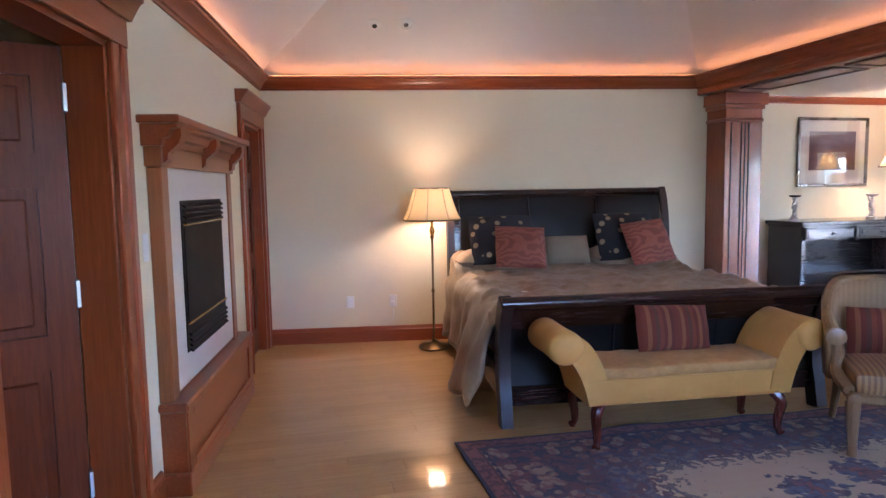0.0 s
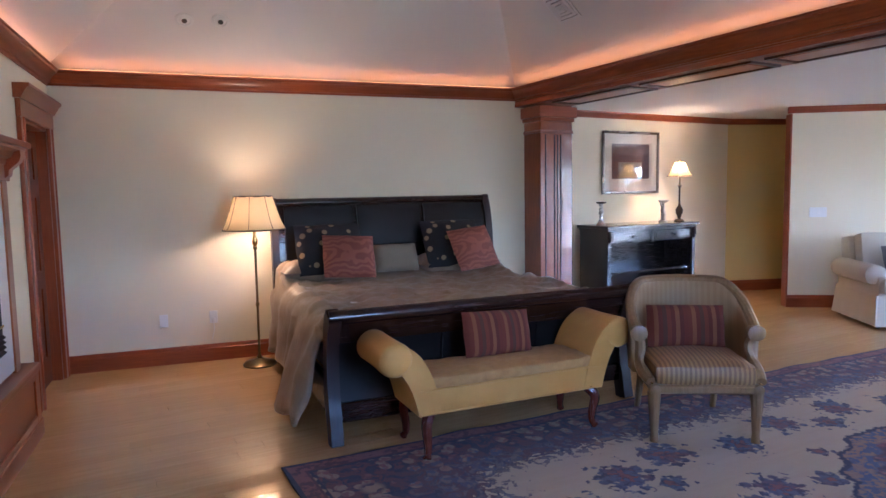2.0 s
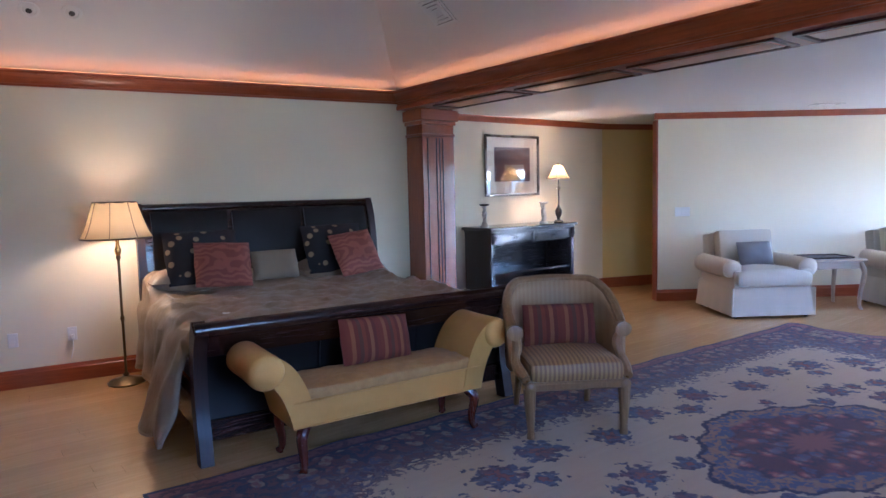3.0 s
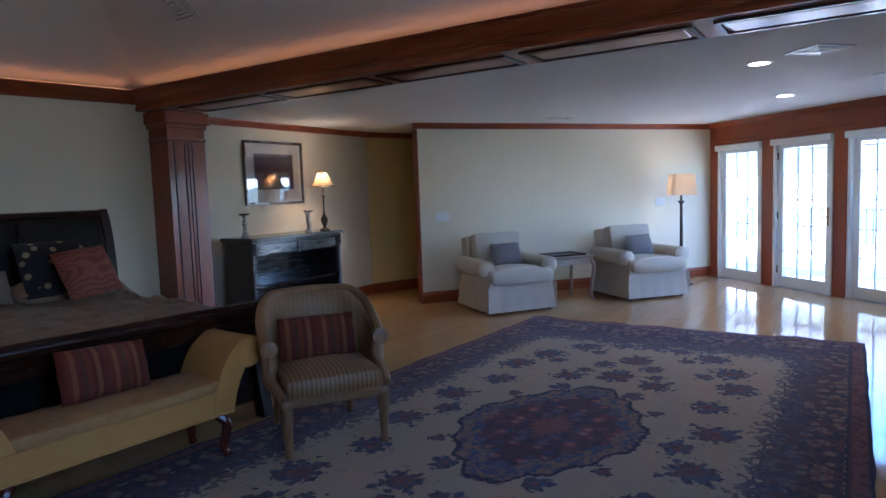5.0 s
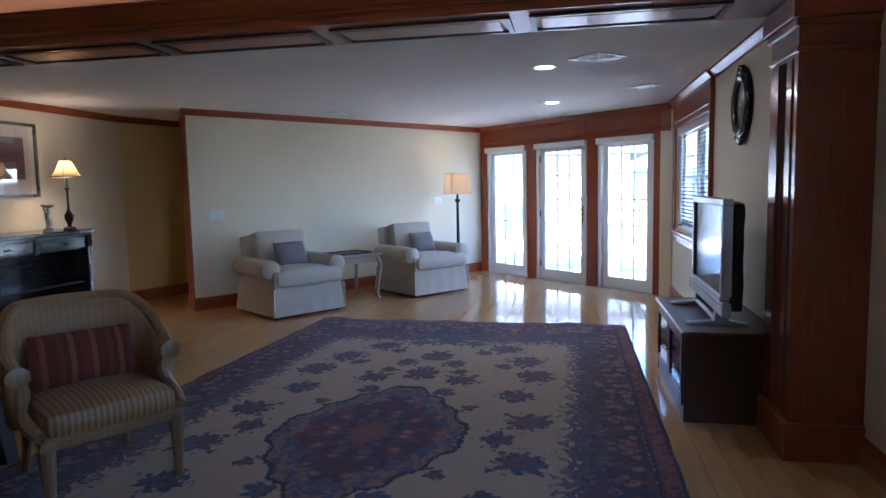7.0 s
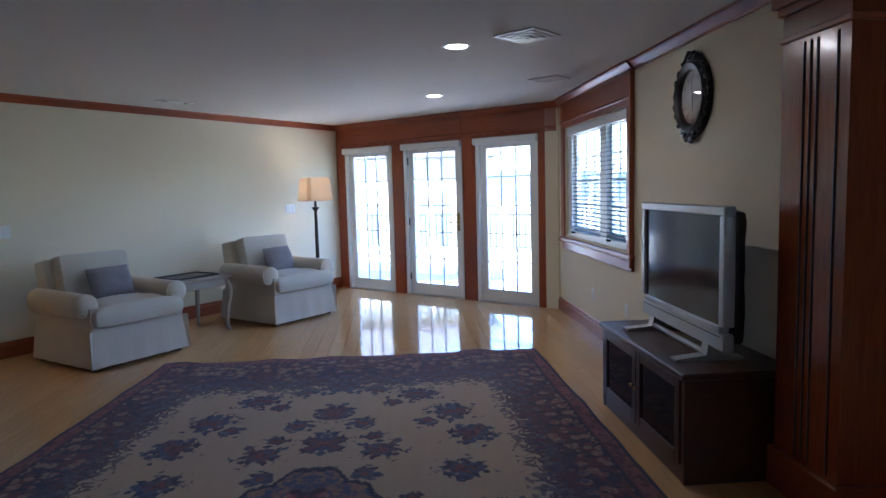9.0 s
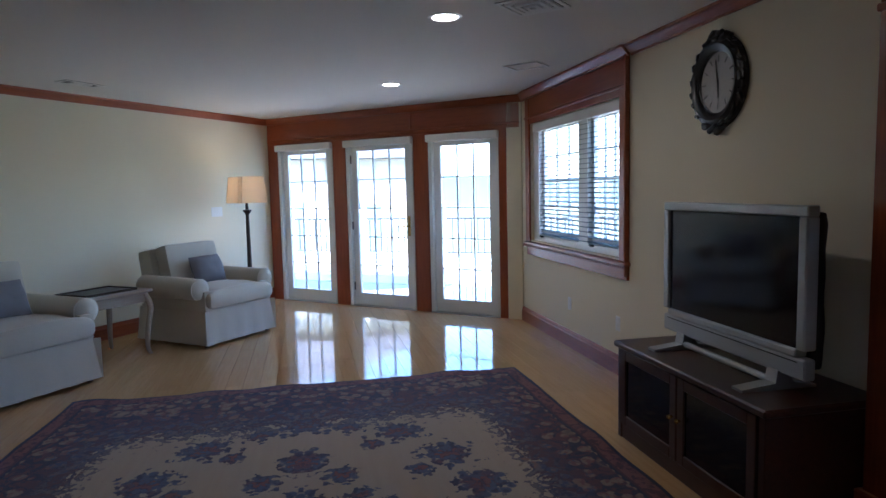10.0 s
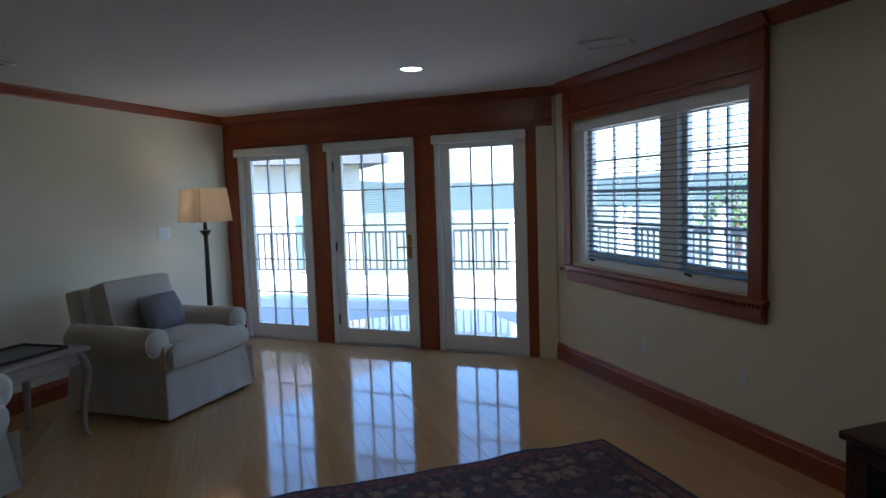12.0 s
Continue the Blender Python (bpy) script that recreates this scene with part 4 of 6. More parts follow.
def bed(m):
    b = thing("sleigh_bed", m, "dark sleigh bed with black leather panels", "bed")
    foot = [tuple(p) for p in spline([(0.0, 0.12), (0.02, 0.30), (0.02, 0.50), (-0.01, 0.63), (-0.05, 0.72), (-0.09, 0.765)], 5)]
    fb = part("footboard", ribbon(foot, [0.05] * len(foot), -0.98, 0.98), LEATHER, b, "black leather covered footboard")
    part("foot_rail", tube([(-1.03, -0.085, 0.765), (1.03, -0.085, 0.765)], 0.042, 12), ESPRESSO, fb)
    part("foot_bottom_rail", boxed(-0.98, 0.98, -0.035, 0.03, 0.12, 0.24, bevel=0.008), ESPRESSO, fb)
    part("top_board", ribbon([(-0.012, 0.615), (-0.035, 0.68), (-0.075, 0.745)], [0.066, 0.07, 0.07], -0.985, 0.985), ESPRESSO, fb)
    for x in (-0.33, 0.33):
        part("seam_welt", tube([(x, y - 0.028, z) for y, z in foot[3:-3]], 0.008, 6), LEATHER, fb)
    for x in (-1.0, 1.0):
        post = [(-0.055, 0.0), (-0.03, 0.12), (0.01, 0.28), (0.015, 0.48), (-0.01, 0.63), (-0.05, 0.72), (-0.09, 0.775)]
        post = [tuple(p) for p in spline(post, 5)]
        part("foot_post", ribbon(post, [0.10] * 6 + [0.11] * (len(post) - 6), x - 0.035, x + 0.035), ESPRESSO_V, b)
    head = [tuple(p) for p in spline([(2.01, 0.30), (2.00, 0.70), (2.02, 1.05), (2.06, 1.28), (2.11, 1.40)], 6)]
    hb = part("headboard", ribbon(head, [0.05] * len(head), -0.97, 0.97), ESPRESSO, b)
    part("head_rail", tube([(-1.02, 2.10, 1.395), (1.02, 2.10, 1.395)], 0.038, 12), ESPRESSO, hb)
    for i in range(3):
        x0 = -0.93 + i * 0.63
        pad = [(y - 0.035, z) for y, z in head[8:-3]]
        part("leather_panel", ribbon(pad, [0.035] * len(pad), x0 + 0.012, x0 + 0.60), LEATHER, hb, "padded black leather panel")
    for x in (-1.0, 1.0):
        hp = [tuple(p) for p in spline([(2.05, 0.0), (2.02, 0.4), (2.01, 0.8), (2.03, 1.10), (2.07, 1.30), (2.12, 1.42)], 5)]
        part("head_post", ribbon(hp, [0.09] * len(hp), x - 0.03, x + 0.03), ESPRESSO_V, b)
        part("side_rail", boxed(x - 0.025, x + 0.025, 0.08, 2.06, 0.16, 0.36, bevel=0.006), ESPRESSO, b)
    part("mattress", soft_box(-0.95, 0.95, 0.12, 1.97, 0.30, 0.70, 0.06), WHITE, b, "white mattress")
    return b


bed(BED)


def comforter(m):
    """A wrinkled bedcover that hangs over both sides."""
    c = thing("comforter", m, "taupe jacquard comforter spread over the bed, rumpled", "bedding")
    bm = bmesh.new()
    nu, nv = 96, 70
    grid = []
    for i in range(nu + 1):
        u = -1.50 + 3.0 * i / nu
        row = []
        for j in range(nv + 1):
            v = j / nv
            y = 0.10 + 1.89 * v
            over = abs(u) - 0.90
            sgn = 1 if u > 0 else -1
            if over <= 0:
                x, z = u, 0.72
            elif over < 0.16:
                a = over / 0.16 * math.pi / 2
                x, z = sgn * (0.90 + 0.12 * math.sin(a)), 0.735 - 0.11 * (1 - math.cos(a))
            else:
                drop = (over - 0.16) / 0.44
                foot = math.exp(-((v - 0.16) / 0.20) ** 2) if sgn < 0 else 0.0
                fold = (0.008 + 0.020 * drop) * math.sin(y * 15 + 3 * noise.noise(Vector((y * 2.3, sgn, drop)))) + 0.02 * noise.noise(Vector((y * 5, drop * 3, sgn)))
                x, z = sgn * (1.04 + fold + 0.10 * (over - 0.16) + 0.15 * foot * drop), 0.625 - (over - 0.16) * (1.0 + 0.22 * foot)
                z -= 0.05 * noise.noise(Vector((y * 2.5, sgn, 4)))
            p = Vector((x, y, 0))
            if over <= 0.1:
                z += 0.026 * noise.noise(p * 3.5) + 0.030 * noise.noise(p * 8 + Vector((3, 0, 0))) - 0.022 * abs(noise.noise(p * 12 + Vector((0, 5, 0)))) + 0.012 * noise.noise(p * 20)
                z += 0.13 * math.exp(-((v - 0.97) / 0.13) ** 2) * (0.8 + 0.2 * math.cos(u * 6.5))
            if v < 0.05:
                z -= 0.05 * (1 - v / 0.05)
            row.append(bm.verts.new((x, y, z)))
        grid.append(row)
    for i in range(nu):
        for j in range(nv):
            bm.faces.new((grid[i][j], grid[i + 1][j], grid[i + 1][j + 1], grid[i][j + 1]))
    hems = [[tuple(v.co) for v in row] for row in (grid[0], grid[-1])]
    ob = part("cover", bm, DUVET, c)
    for h in hems:
        part("hem", tube(h, 0.014, 6), DUVET, ob)
    s = ob.modifiers.new("thickness", "SOLIDIFY")
    s.thickness, s.offset = 0.025, 0.0


comforter(BED)


def cushion(m, w, h, d, mat, label, group=""):
    c = thing("pillow", m, label, "pillow", group)
    part("cover", pillow(w, h, d), mat, c)
    return c


BP = "pillows on the bed"
for x in (-0.60, 0.50):
    cushion(BED @ pose(x, 1.72, 1.00, -24, 0, 4), 0.60, 0.48, 0.18, BLACKPAT, "black dotted square pillow leaning on the headboard", BP)
cushion(BED @ pose(-0.05, 1.66, 0.90, -24), 0.40, 0.27, 0.13, TAUPE, "small taupe pillow on the bed", BP)
cushion(BED @ pose(-0.50, 1.50, 0.95, -28, 3, -4), 0.44, 0.40, 0.15, REDSWIRL, "red swirl patterned pillow on the bed", BP)
cushion(BED @ pose(0.60, 1.50, 0.965, -28, -5, 10), 0.44, 0.42, 0.15, REDSWIRL, "red swirl patterned pillow on the bed", BP)
for x in (-0.62, 0.55):
    c = thing("sleeping_pillow", BED @ pose(x, 1.80, 0.78), "taupe sleeping pillow under the comforter", "pillow", BP)
    part("cover", pillow(0.80, 0.40, 0.22, pose(0, 0, 0.04, 90)), DUVET, c)

# ---- bench at the foot of the bed ----
BENCH = pose(2.407, 3.70, 0.011, 0, 0, -5) @ Matrix.Diagonal((1.02, 0.95, 0.97, 1))


def bench(m):
    b = thing("scroll_arm_bench", m, "gold velvet bench with scrolled arms and mahogany legs", "bench")
    seat = part("seat", soft_box(-0.60, 0.60, -0.21, 0.21, 0.25, 0.415, 0.03, 0.02), GOLD, b)
    top = soft_box(-0.58, 0.58, -0.215, 0.205, 0.40, 0.475, 0.025, 0.02, seed=4)
    for v in top.verts:
        if v.co.z > 0.43:
            v.co.z += 0.010 * math.cos(v.co.x * 42) * math.cos(v.co.y * 42)
    part("tufted_top", top, GOLDTUFT, b, "tufted gold velvet top")
    part("piping", joined(tube([(-0.60, -0.212, 0.265), (0.60, -0.212, 0.265)], 0.006, 6), tube([(-0.60, -0.214, 0.405), (0.60, -0.214, 0.405)], 0.006, 6)), GOLD, b)
    for s in (-1, 1):
        pts = [tuple(p) for p in spline([(0.54, 0.27), (0.565, 0.38), (0.60, 0.48), (0.65, 0.565), (0.71, 0.615)], 5)]
        n = len(pts)
        w = [0.13 + 0.02 * i / n for i in range(n)]
        flip = pose(0, 0, 0, 0, 0, -90 if s > 0 else 90)
        arm = part("arm", ribbon(pts, w, -0.215, 0.215, flip), GOLD, b)
        part("scroll", tube([(s * 0.735, y, 0.605) for y in (-0.245, -0.240, -0.228, -0.205, 0.0, 0.205, 0.228, 0.240, 0.245)], [0.03, 0.065, 0.088, 0.100, 0.096, 0.100, 0.088, 0.065, 0.03], 22), GOLD, arm)
        for y in (-0.17, 0.17):
            o = -0.03 if y < 0 else 0.03
            leg = spline([(s * 0.53, y, 0.26), (s * 0.56, y + o, 0.20), (s * 0.55, y + o * 0.5, 0.10), (s * 0.55, y + o * 0.6, 0.035), (s * 0.565, y + o * 1.2, 0.0)], 4)
            k = len(leg)
            part("leg", tube(leg, [0.036 - 0.022 * i / k for i in range(k - 3)] + [0.020, 0.026, 0.020], 9), REDWOOD, b)


bench(BENCH)
cushion(BENCH @ pose(0.03, 0.09, 0.62, -18, 3, 2), 0.50, 0.31, 0.13, STRIPE, "red and brown striped pillow on the gold bench")

# ---- barrel chair ----
CARVED = wood("antiqued_carved_wood", (0.34, 0.195, 0.08), (0.21, 0.115, 0.042), 0.4, along="z", coat=0.15, relief=0.25)
CHAIRCLOTH = striped("striped_gold_silk", [(0.42, 0.235, 0.085), (0.22, 0.115, 0.042), (0.43, 0.245, 0.09), (0.24, 0.13, 0.048)], 0.05, rough=0.5)
CHAIRBACK = striped("striped_beige_silk", [(0.40, 0.25, 0.125), (0.36, 0.22, 0.105)], 0.03, rough=0.55)
CHAIR = pose(3.50, 3.19, 0.012, 0, 0, -33.5) @ Matrix.Diagonal((1.1, 1.1, 1.0, 1))


def barrel_chair(m):
    c = thing("barrel_chair", m, "carved barrel armchair with striped gold upholstery", "chair")
    seat = part("seat", soft_box(-0.27, 0.27, -0.30, 0.24, 0.33, 0.46, 0.04, 0.03), CHAIRCLOTH, c)
    part("seat_rail", boxed(-0.285, 0.285, -0.305, 0.25, 0.29, 0.345, bevel=0.012), CARVED, c)

    def arc(a):
        return 0.315 * math.sin(a), 0.285 * math.cos(a) - 0.005 - (0.20 * max(0, abs(a) - 1.57))

    def rail_z(a):
        k = max(0.0, (abs(a) - 0.75) / 1.05)
        return 0.875 - 0.255 * min(1, k) ** 1.4
    steps = 30
    bm = bmesh.new()
    rows = []
    for i in range(steps + 1):
        a = -1.75 + 3.5 * i / steps
        x, y = arc(a)
        row = []
        for j in range(7):
            z = 0.36 + (rail_z(a) - 0.37) * j / 6
            lean = 1 + 0.10 * (z - 0.36)
            row.append(bm.verts.new((x * lean, y * lean + 0.06 * (z - 0.36), z)))
        rows.append(row)
    for r0, r1 in zip(rows, rows[1:]):
        for j in range(6):
            bm.faces.new((r0[j], r1[j], r1[j + 1], r0[j + 1]))
    back = part("backrest", bm, CHAIRBACK, c, "curved upholstered back")
    s = back.modifiers.new("thickness", "SOLIDIFY")
    s.thickness, s.offset = 0.055, 0.0
    pts = []
    for i in range(steps + 1):
        a = -1.80 + 3.6 * i / steps
        x, y = arc(a)
        z = rail_z(a)
        lean = 1 + 0.10 * (z - 0.36)
        pts.append((x * lean, y * lean + 0.06 * (z - 0.36), z))
    part("top_rail", tube(pts, 0.030, 10), CARVED, c)
    for sx in (-1, 1):
        fx, fy, fz = pts[0] if sx < 0 else pts[-1]
        part("arm_scroll", lathe([(0.02, -0.035), (0.045, -0.03), (0.048, 0.03), (0.02, 0.035)], 14, pose(fx, fy, fz - 0.01, 90, 0, 0)), CARVED, c)
        sup = spline([(fx, fy, fz), (fx - sx * 0.02, fy + 0.03, fz - 0.10), (fx - sx * 0.005, fy - 0.02, fz - 0.2), (sx * 0.285, -0.28, 0.36)], 5)
        part("arm_support", tube(sup, [0.030 - 0.004 * math.sin(i * 0.9) for i in range(len(sup))], 9), CARVED, c)
        part("rosette", lathe([(0.034, -0.012), (0.03, 0.0), (0.012, 0.008)], 12, pose(sx * 0.265, -0.305, 0.315, 90)), CARVED, c)
        part("front_leg", tube([(sx * 0.265, -0.275, 0.30), (sx * 0.265, -0.28, 0.20), (sx * 0.262, -0.28, 0.05), (sx * 0.262, -0.28, 0.0)], [0.036, 0.030, 0.020, 0.024], 10), CARVED, c)
        part("rear_leg", tube([(sx * 0.22, 0.21, 0.32), (sx * 0.225, 0.25, 0.16), (sx * 0.23, 0.30, 0.0)], [0.028, 0.022, 0.018], 8), CARVED, c)
        part("nail_trim", tube([(sx * 0.28, -0.29, 0.352), (sx * 0.28, 0.20, 0.352)], 0.006, 6), BRASS, c)


barrel_chair(CHAIR)
cushion(CHAIR @ pose(0.0, 0.10, 0.60, -14, 0, 0), 0.47, 0.29, 0.12, STRIPE, "red and brown striped pillow on the barrel chair")

# ---- floor lamp beside the bed ----
SHADE_WARM = shade_cloth("pleated_cream_shade", (0.62, 0.47, 0.27), 0.14)
SHADE_BELL = shade_cloth("small_cream_shade", (0.70, 0.52, 0.28), 0.20)
SHADE_LINEN = shade_cloth("linen_drum_shade", (0.66, 0.55, 0.42), 0.35)
DARKTRIM = plain("dark_trim", (0.10, 0.07, 0.05), 0.6)
BULB = glowing("warm_bulb", (1.0, 0.74, 0.44), 0.8)
ANTIQUE = plain("antique_brass", (0.17, 0.12, 0.06), 0.3, 1.0, vary=0.3)


def lamp_light(m, watts, colour=(1.0, 0.68, 0.37), r=0.075):
    l = new("lamp_light", bpy.data.lights.new("lamp_light", "POINT"))
    l.data.energy, l.data.color, l.data.shadow_soft_size = watts, colour, r
    l.matrix_world = m


def bell_shade(parent, r0, r1, z0, z1, mat, ribs=8, trim=0.006, n=48):
    prof = []
    for i in range(9):
        f = i / 8
        prof.append((r0 + (r1 - r0) * (f ** 0.75), z0 + (z1 - z0) * f))
    bm = bmesh.new()
    rings = [[bm.verts.new((r * math.cos(2 * math.pi * k / n) * (1 - 0.02 * math.cos(ribs * 2 * math.pi * k / n)), r * math.sin(2 * math.pi * k / n) * (1 - 0.02 * math.cos(ribs * 2 * math.pi * k / n)), z)) for k in range(n)] for r, z in prof]
    for a, b in zip(rings, rings[1:]):
        for k in range(n):
            bm.faces.new((a[k], a[(k + 1) % n], b[(k + 1) % n], b[k]))
    shade = part("shade", bm, mat, parent, "cream fabric bell shade, lit")
    for r, z in ((r0, z0), (r1, z1)):
        part("shade_trim", lathe([(r * 1.005, z - trim), (r * 1.02, z), (r * 1.005, z + trim), (r * 0.99, z + trim), (r * 0.99, z - trim)], 40, close=False), DARKTRIM, shade)
    for k in range(ribs):
        a = 2 * math.pi * (k + 0.5) / ribs
        part("rib", tube([((r + 0.002) * 1.02 * math.cos(a), (r + 0.002) * 1.02 * math.sin(a), z) for r, z in prof], 0.0025, 5), DARKTRIM, shade)
    return shade


def floor_lamp(m):
    l = thing("floor_lamp", m, "antique brass floor lamp with a lit cream bell shade", "lamp")
    part("base", lathe([(0.0, 0.0), (0.135, 0.0), (0.14, 0.012), (0.12, 0.03), (0.06, 0.042), (0.03, 0.06), (0.0, 0.06)], 32), ANTIQUE, l)
    part("pole", lathe([(0.012, 0.05), (0.024, 0.07), (0.010, 0.09), (0.010, 0.50), (0.016, 0.51), (0.016, 0.53), (0.010, 0.54), (0.010, 0.98), (0.018, 0.99), (0.018, 1.01), (0.010, 1.02)], 14), ANTIQUE, l)
    part("finial", lathe([(0.010, 1.01), (0.022, 1.03), (0.026, 1.06), (0.014, 1.10), (0.012, 1.14)], 14), BRASS, l)
    part("bulb", lathe([(0.012, 1.19), (0.03, 1.23), (0.03, 1.27), (0.012, 1.30)], 12), BULB, l)
    bell_shade(l, 0.255, 0.155, 1.155, 1.43, SHADE_WARM)
    lamp_light(m @ pose(0, 0, 1.265), 0.80, r=0.07)


floor_lamp(pose(1.50, 6.16, 0) @ Matrix.Scale(1.04, 4))

# ---- outlets on the bed wall ----
def outlet(m, label="white outlet plate on the wall", plug=False):
    o = thing("wall_outlet", m, label, "outlet", "wall plates")
    part("plate", boxed(-0.035, 0.035, 0.0, 0.007, -0.057, 0.057, bevel=0.003), WHITE, o)
    for z in (-0.022, 0.022):
        part("socket", boxed(-0.014, 0.014, 0.007, 0.010, z - 0.014, z + 0.014, bevel=0.003), WHITE, o)
    if plug:
        part("plug", boxed(-0.015, 0.015, 0.010, 0.045, -0.045, 0.0, bevel=0.005), WHITE, o)
        part("cord", tube(spline([(0, 0.03, -0.045), (0.0, 0.035, -0.12), (0.02, 0.03, -0.2)], 4), 0.004, 6), WHITE, o)


def on_bed_wall(x):
    """Distance along the bed wall's frame (from its east end) for a world x."""
    return (B[0] - x) / math.cos(math.atan2(A[1] - B[1], B[0] - A[0]))


outlet(M_BED @ pose(on_bed_wall(1.188), 0, 0.40), "white outlet with a plug in it", True)
outlet(M_BED @ pose(on_bed_wall(0.776), 0, 0.395), "white blank plate on the cream wall")
# ---- console table with its things ----
CONSOLE_W = wood("black_brown_lacquer", (0.045, 0.035, 0.032), (0.020, 0.015, 0.015), 0.2, coat=0.5, relief=0.015)
CONSOLE = pose(6.115, 5.95, 0)


def console(m):
    c = thing("console_table", m, "dark lacquered console with two drawers and open shelves", "console")
    part("top", boxed(-0.76, 0.76, -0.04, 0.44, 1.035, 1.075, bevel=0.01), CONSOLE_W, c)
    part("top_moulding", boxed(-0.73, 0.73, -0.015, 0.43, 1.012, 1.035, bevel=0.006), CONSOLE_W, c)
    for s in (-1, 1):
        part("side", boxed(s * 0.70 - 0.02, s * 0.70 + 0.02, 0.02, 0.42, 0.06, 1.012), CONSOLE_W, c, smooth=False)
        part("pilaster_strip", boxed(s * 0.695 - 0.03, s * 0.695 + 0.03, -0.005, 0.02, 0.06, 1.012, bevel=0.006), CONSOLE_W, c)
        part("corner_bracket", lathe([(0.0, 0.87), (0.02, 0.88), (0.035, 0.93), (0.028, 0.98), (0.035, 1.01), (0.0, 1.012)], 12, pose(s * 0.695, 0.0, 0)), CONSOLE_W, c)
        for y in (0.03, 0.39):
            part("foot", lathe([(0.018, 0.0), (0.032, 0.02), (0.022, 0.06)], 12, pose(s * 0.68, y, 0)), CONSOLE_W, c)
    part("back", boxed(-0.68, 0.68, 0.40, 0.415, 0.06, 1.012), CONSOLE_W, c, smooth=False)
    part("shelf", boxed(-0.68, 0.68, 0.03, 0.40, 0.50, 0.53, bevel=0.004), CONSOLE_W, c)
    part("bottom", boxed(-0.68, 0.68, 0.03, 0.40, 0.06, 0.12, bevel=0.004), CONSOLE_W, c)
    part("drawer_box", boxed(-0.68, 0.68, 0.04, 0.40, 0.87, 1.010), CONSOLE_W, c, smooth=False)
    part("divider", boxed(-0.02, 0.02, 0.0, 0.04, 0.86, 1.012), CONSOLE_W, c, smooth=False)
    for s in (-1, 1):
        d = part("drawer", boxed(s * 0.345 - 0.31, s * 0.345 + 0.31, 0.008, 0.04, 0.885, 0.995, bevel=0.006), CONSOLE_W, c)
        part("drawer_bead", boxed(s * 0.345 - 0.285, s * 0.345 + 0.285, 0.002, 0.009, 0.905, 0.975, bevel=0.003), CONSOLE_W, d)
        part("knob", lathe([(0.006, 0), (0.006, 0.012), (0.014, 0.018), (0.012, 0.027), (0.0, 0.029)], 12, pose(s * 0.345, 0.004, 0.94, 90)), BLACKMETAL, d)


console(CONSOLE @ Matrix.Diagonal((1, 1.12, 1, 1)))
PORCELAIN = plain("white_glazed_ceramic", (0.66, 0.64, 0.60), 0.25, vary=0.1, relief=0.03)
DARKMETAL = plain("bronze", (0.06, 0.045, 0.035), 0.35, 0.7, vary=0.3)


def table_lamp(m):
    l = thing("table_lamp", m, "bronze table lamp with a lit cream bell shade", "lamp")
    part("base", lathe([(0.0, 0), (0.062, 0), (0.065, 0.012), (0.045, 0.028), (0.02, 0.035), (0.0, 0.035)], 20), DARKMETAL, l)
    part("body", lathe([(0.016, 0.03), (0.022, 0.06), (0.042, 0.11), (0.046, 0.15), (0.024, 0.19), (0.014, 0.21), (0.011, 0.24), (0.011, 0.42), (0.026, 0.44), (0.026, 0.45), (0.010, 0.46), (0.009, 0.55)], 18), DARKMETAL, l)
    part("bulb", lathe([(0.01, 0.56), (0.024, 0.59), (0.024, 0.62), (0.01, 0.65)], 10), BULB, l)
    bell_shade(l, 0.152, 0.058, 0.565, 0.735, SHADE_BELL, 6, 0.005)
    part("finial", lathe([(0.006, 0.73), (0.012, 0.745), (0.010, 0.76), (0.002, 0.775)], 10), BRASS, l)
    lamp_light(m @ pose(0, 0, 0.67), 1.15)


table_lamp(CONSOLE @ pose(0.60, 0.14, 1.075))


def twisted_candlestick(m):
    c = thing("candlestick", m, "white twisted candlestick with a black drip plate", "candlestick")
    part("foot", lathe([(0.0, 0), (0.055, 0), (0.055, 0.015), (0.03, 0.04), (0.02, 0.05)], 18), PORCELAIN, c)
    bm = bmesh.new()
    rings = []
    for i in range(34):
        z = 0.045 + 0.205 * i / 33
        r = 0.021 + 0.006 * math.cos(i * 0.35)
        rings.append([bm.verts.new(((r + 0.008 * math.cos(3 * (a - i * 0.28))) * math.cos(a), (r + 0.008 * math.cos(3 * (a - i * 0.28))) * math.sin(a), z)) for a in (2 * math.pi * k / 18 for k in range(18))])
    for a, b in zip(rings, rings[1:]):
        for k in range(18):
            bm.faces.new((a[k], a[(k + 1) % 18], b[(k + 1) % 18], b[k]))
    part("stem", bm, PORCELAIN, c)
    part("drip_plate", lathe([(0.0, 0.25), (0.05, 0.255), (0.062, 0.27), (0.055, 0.275), (0.02, 0.275), (0.0, 0.275)], 20), DARKMETAL, c, "black drip plate")


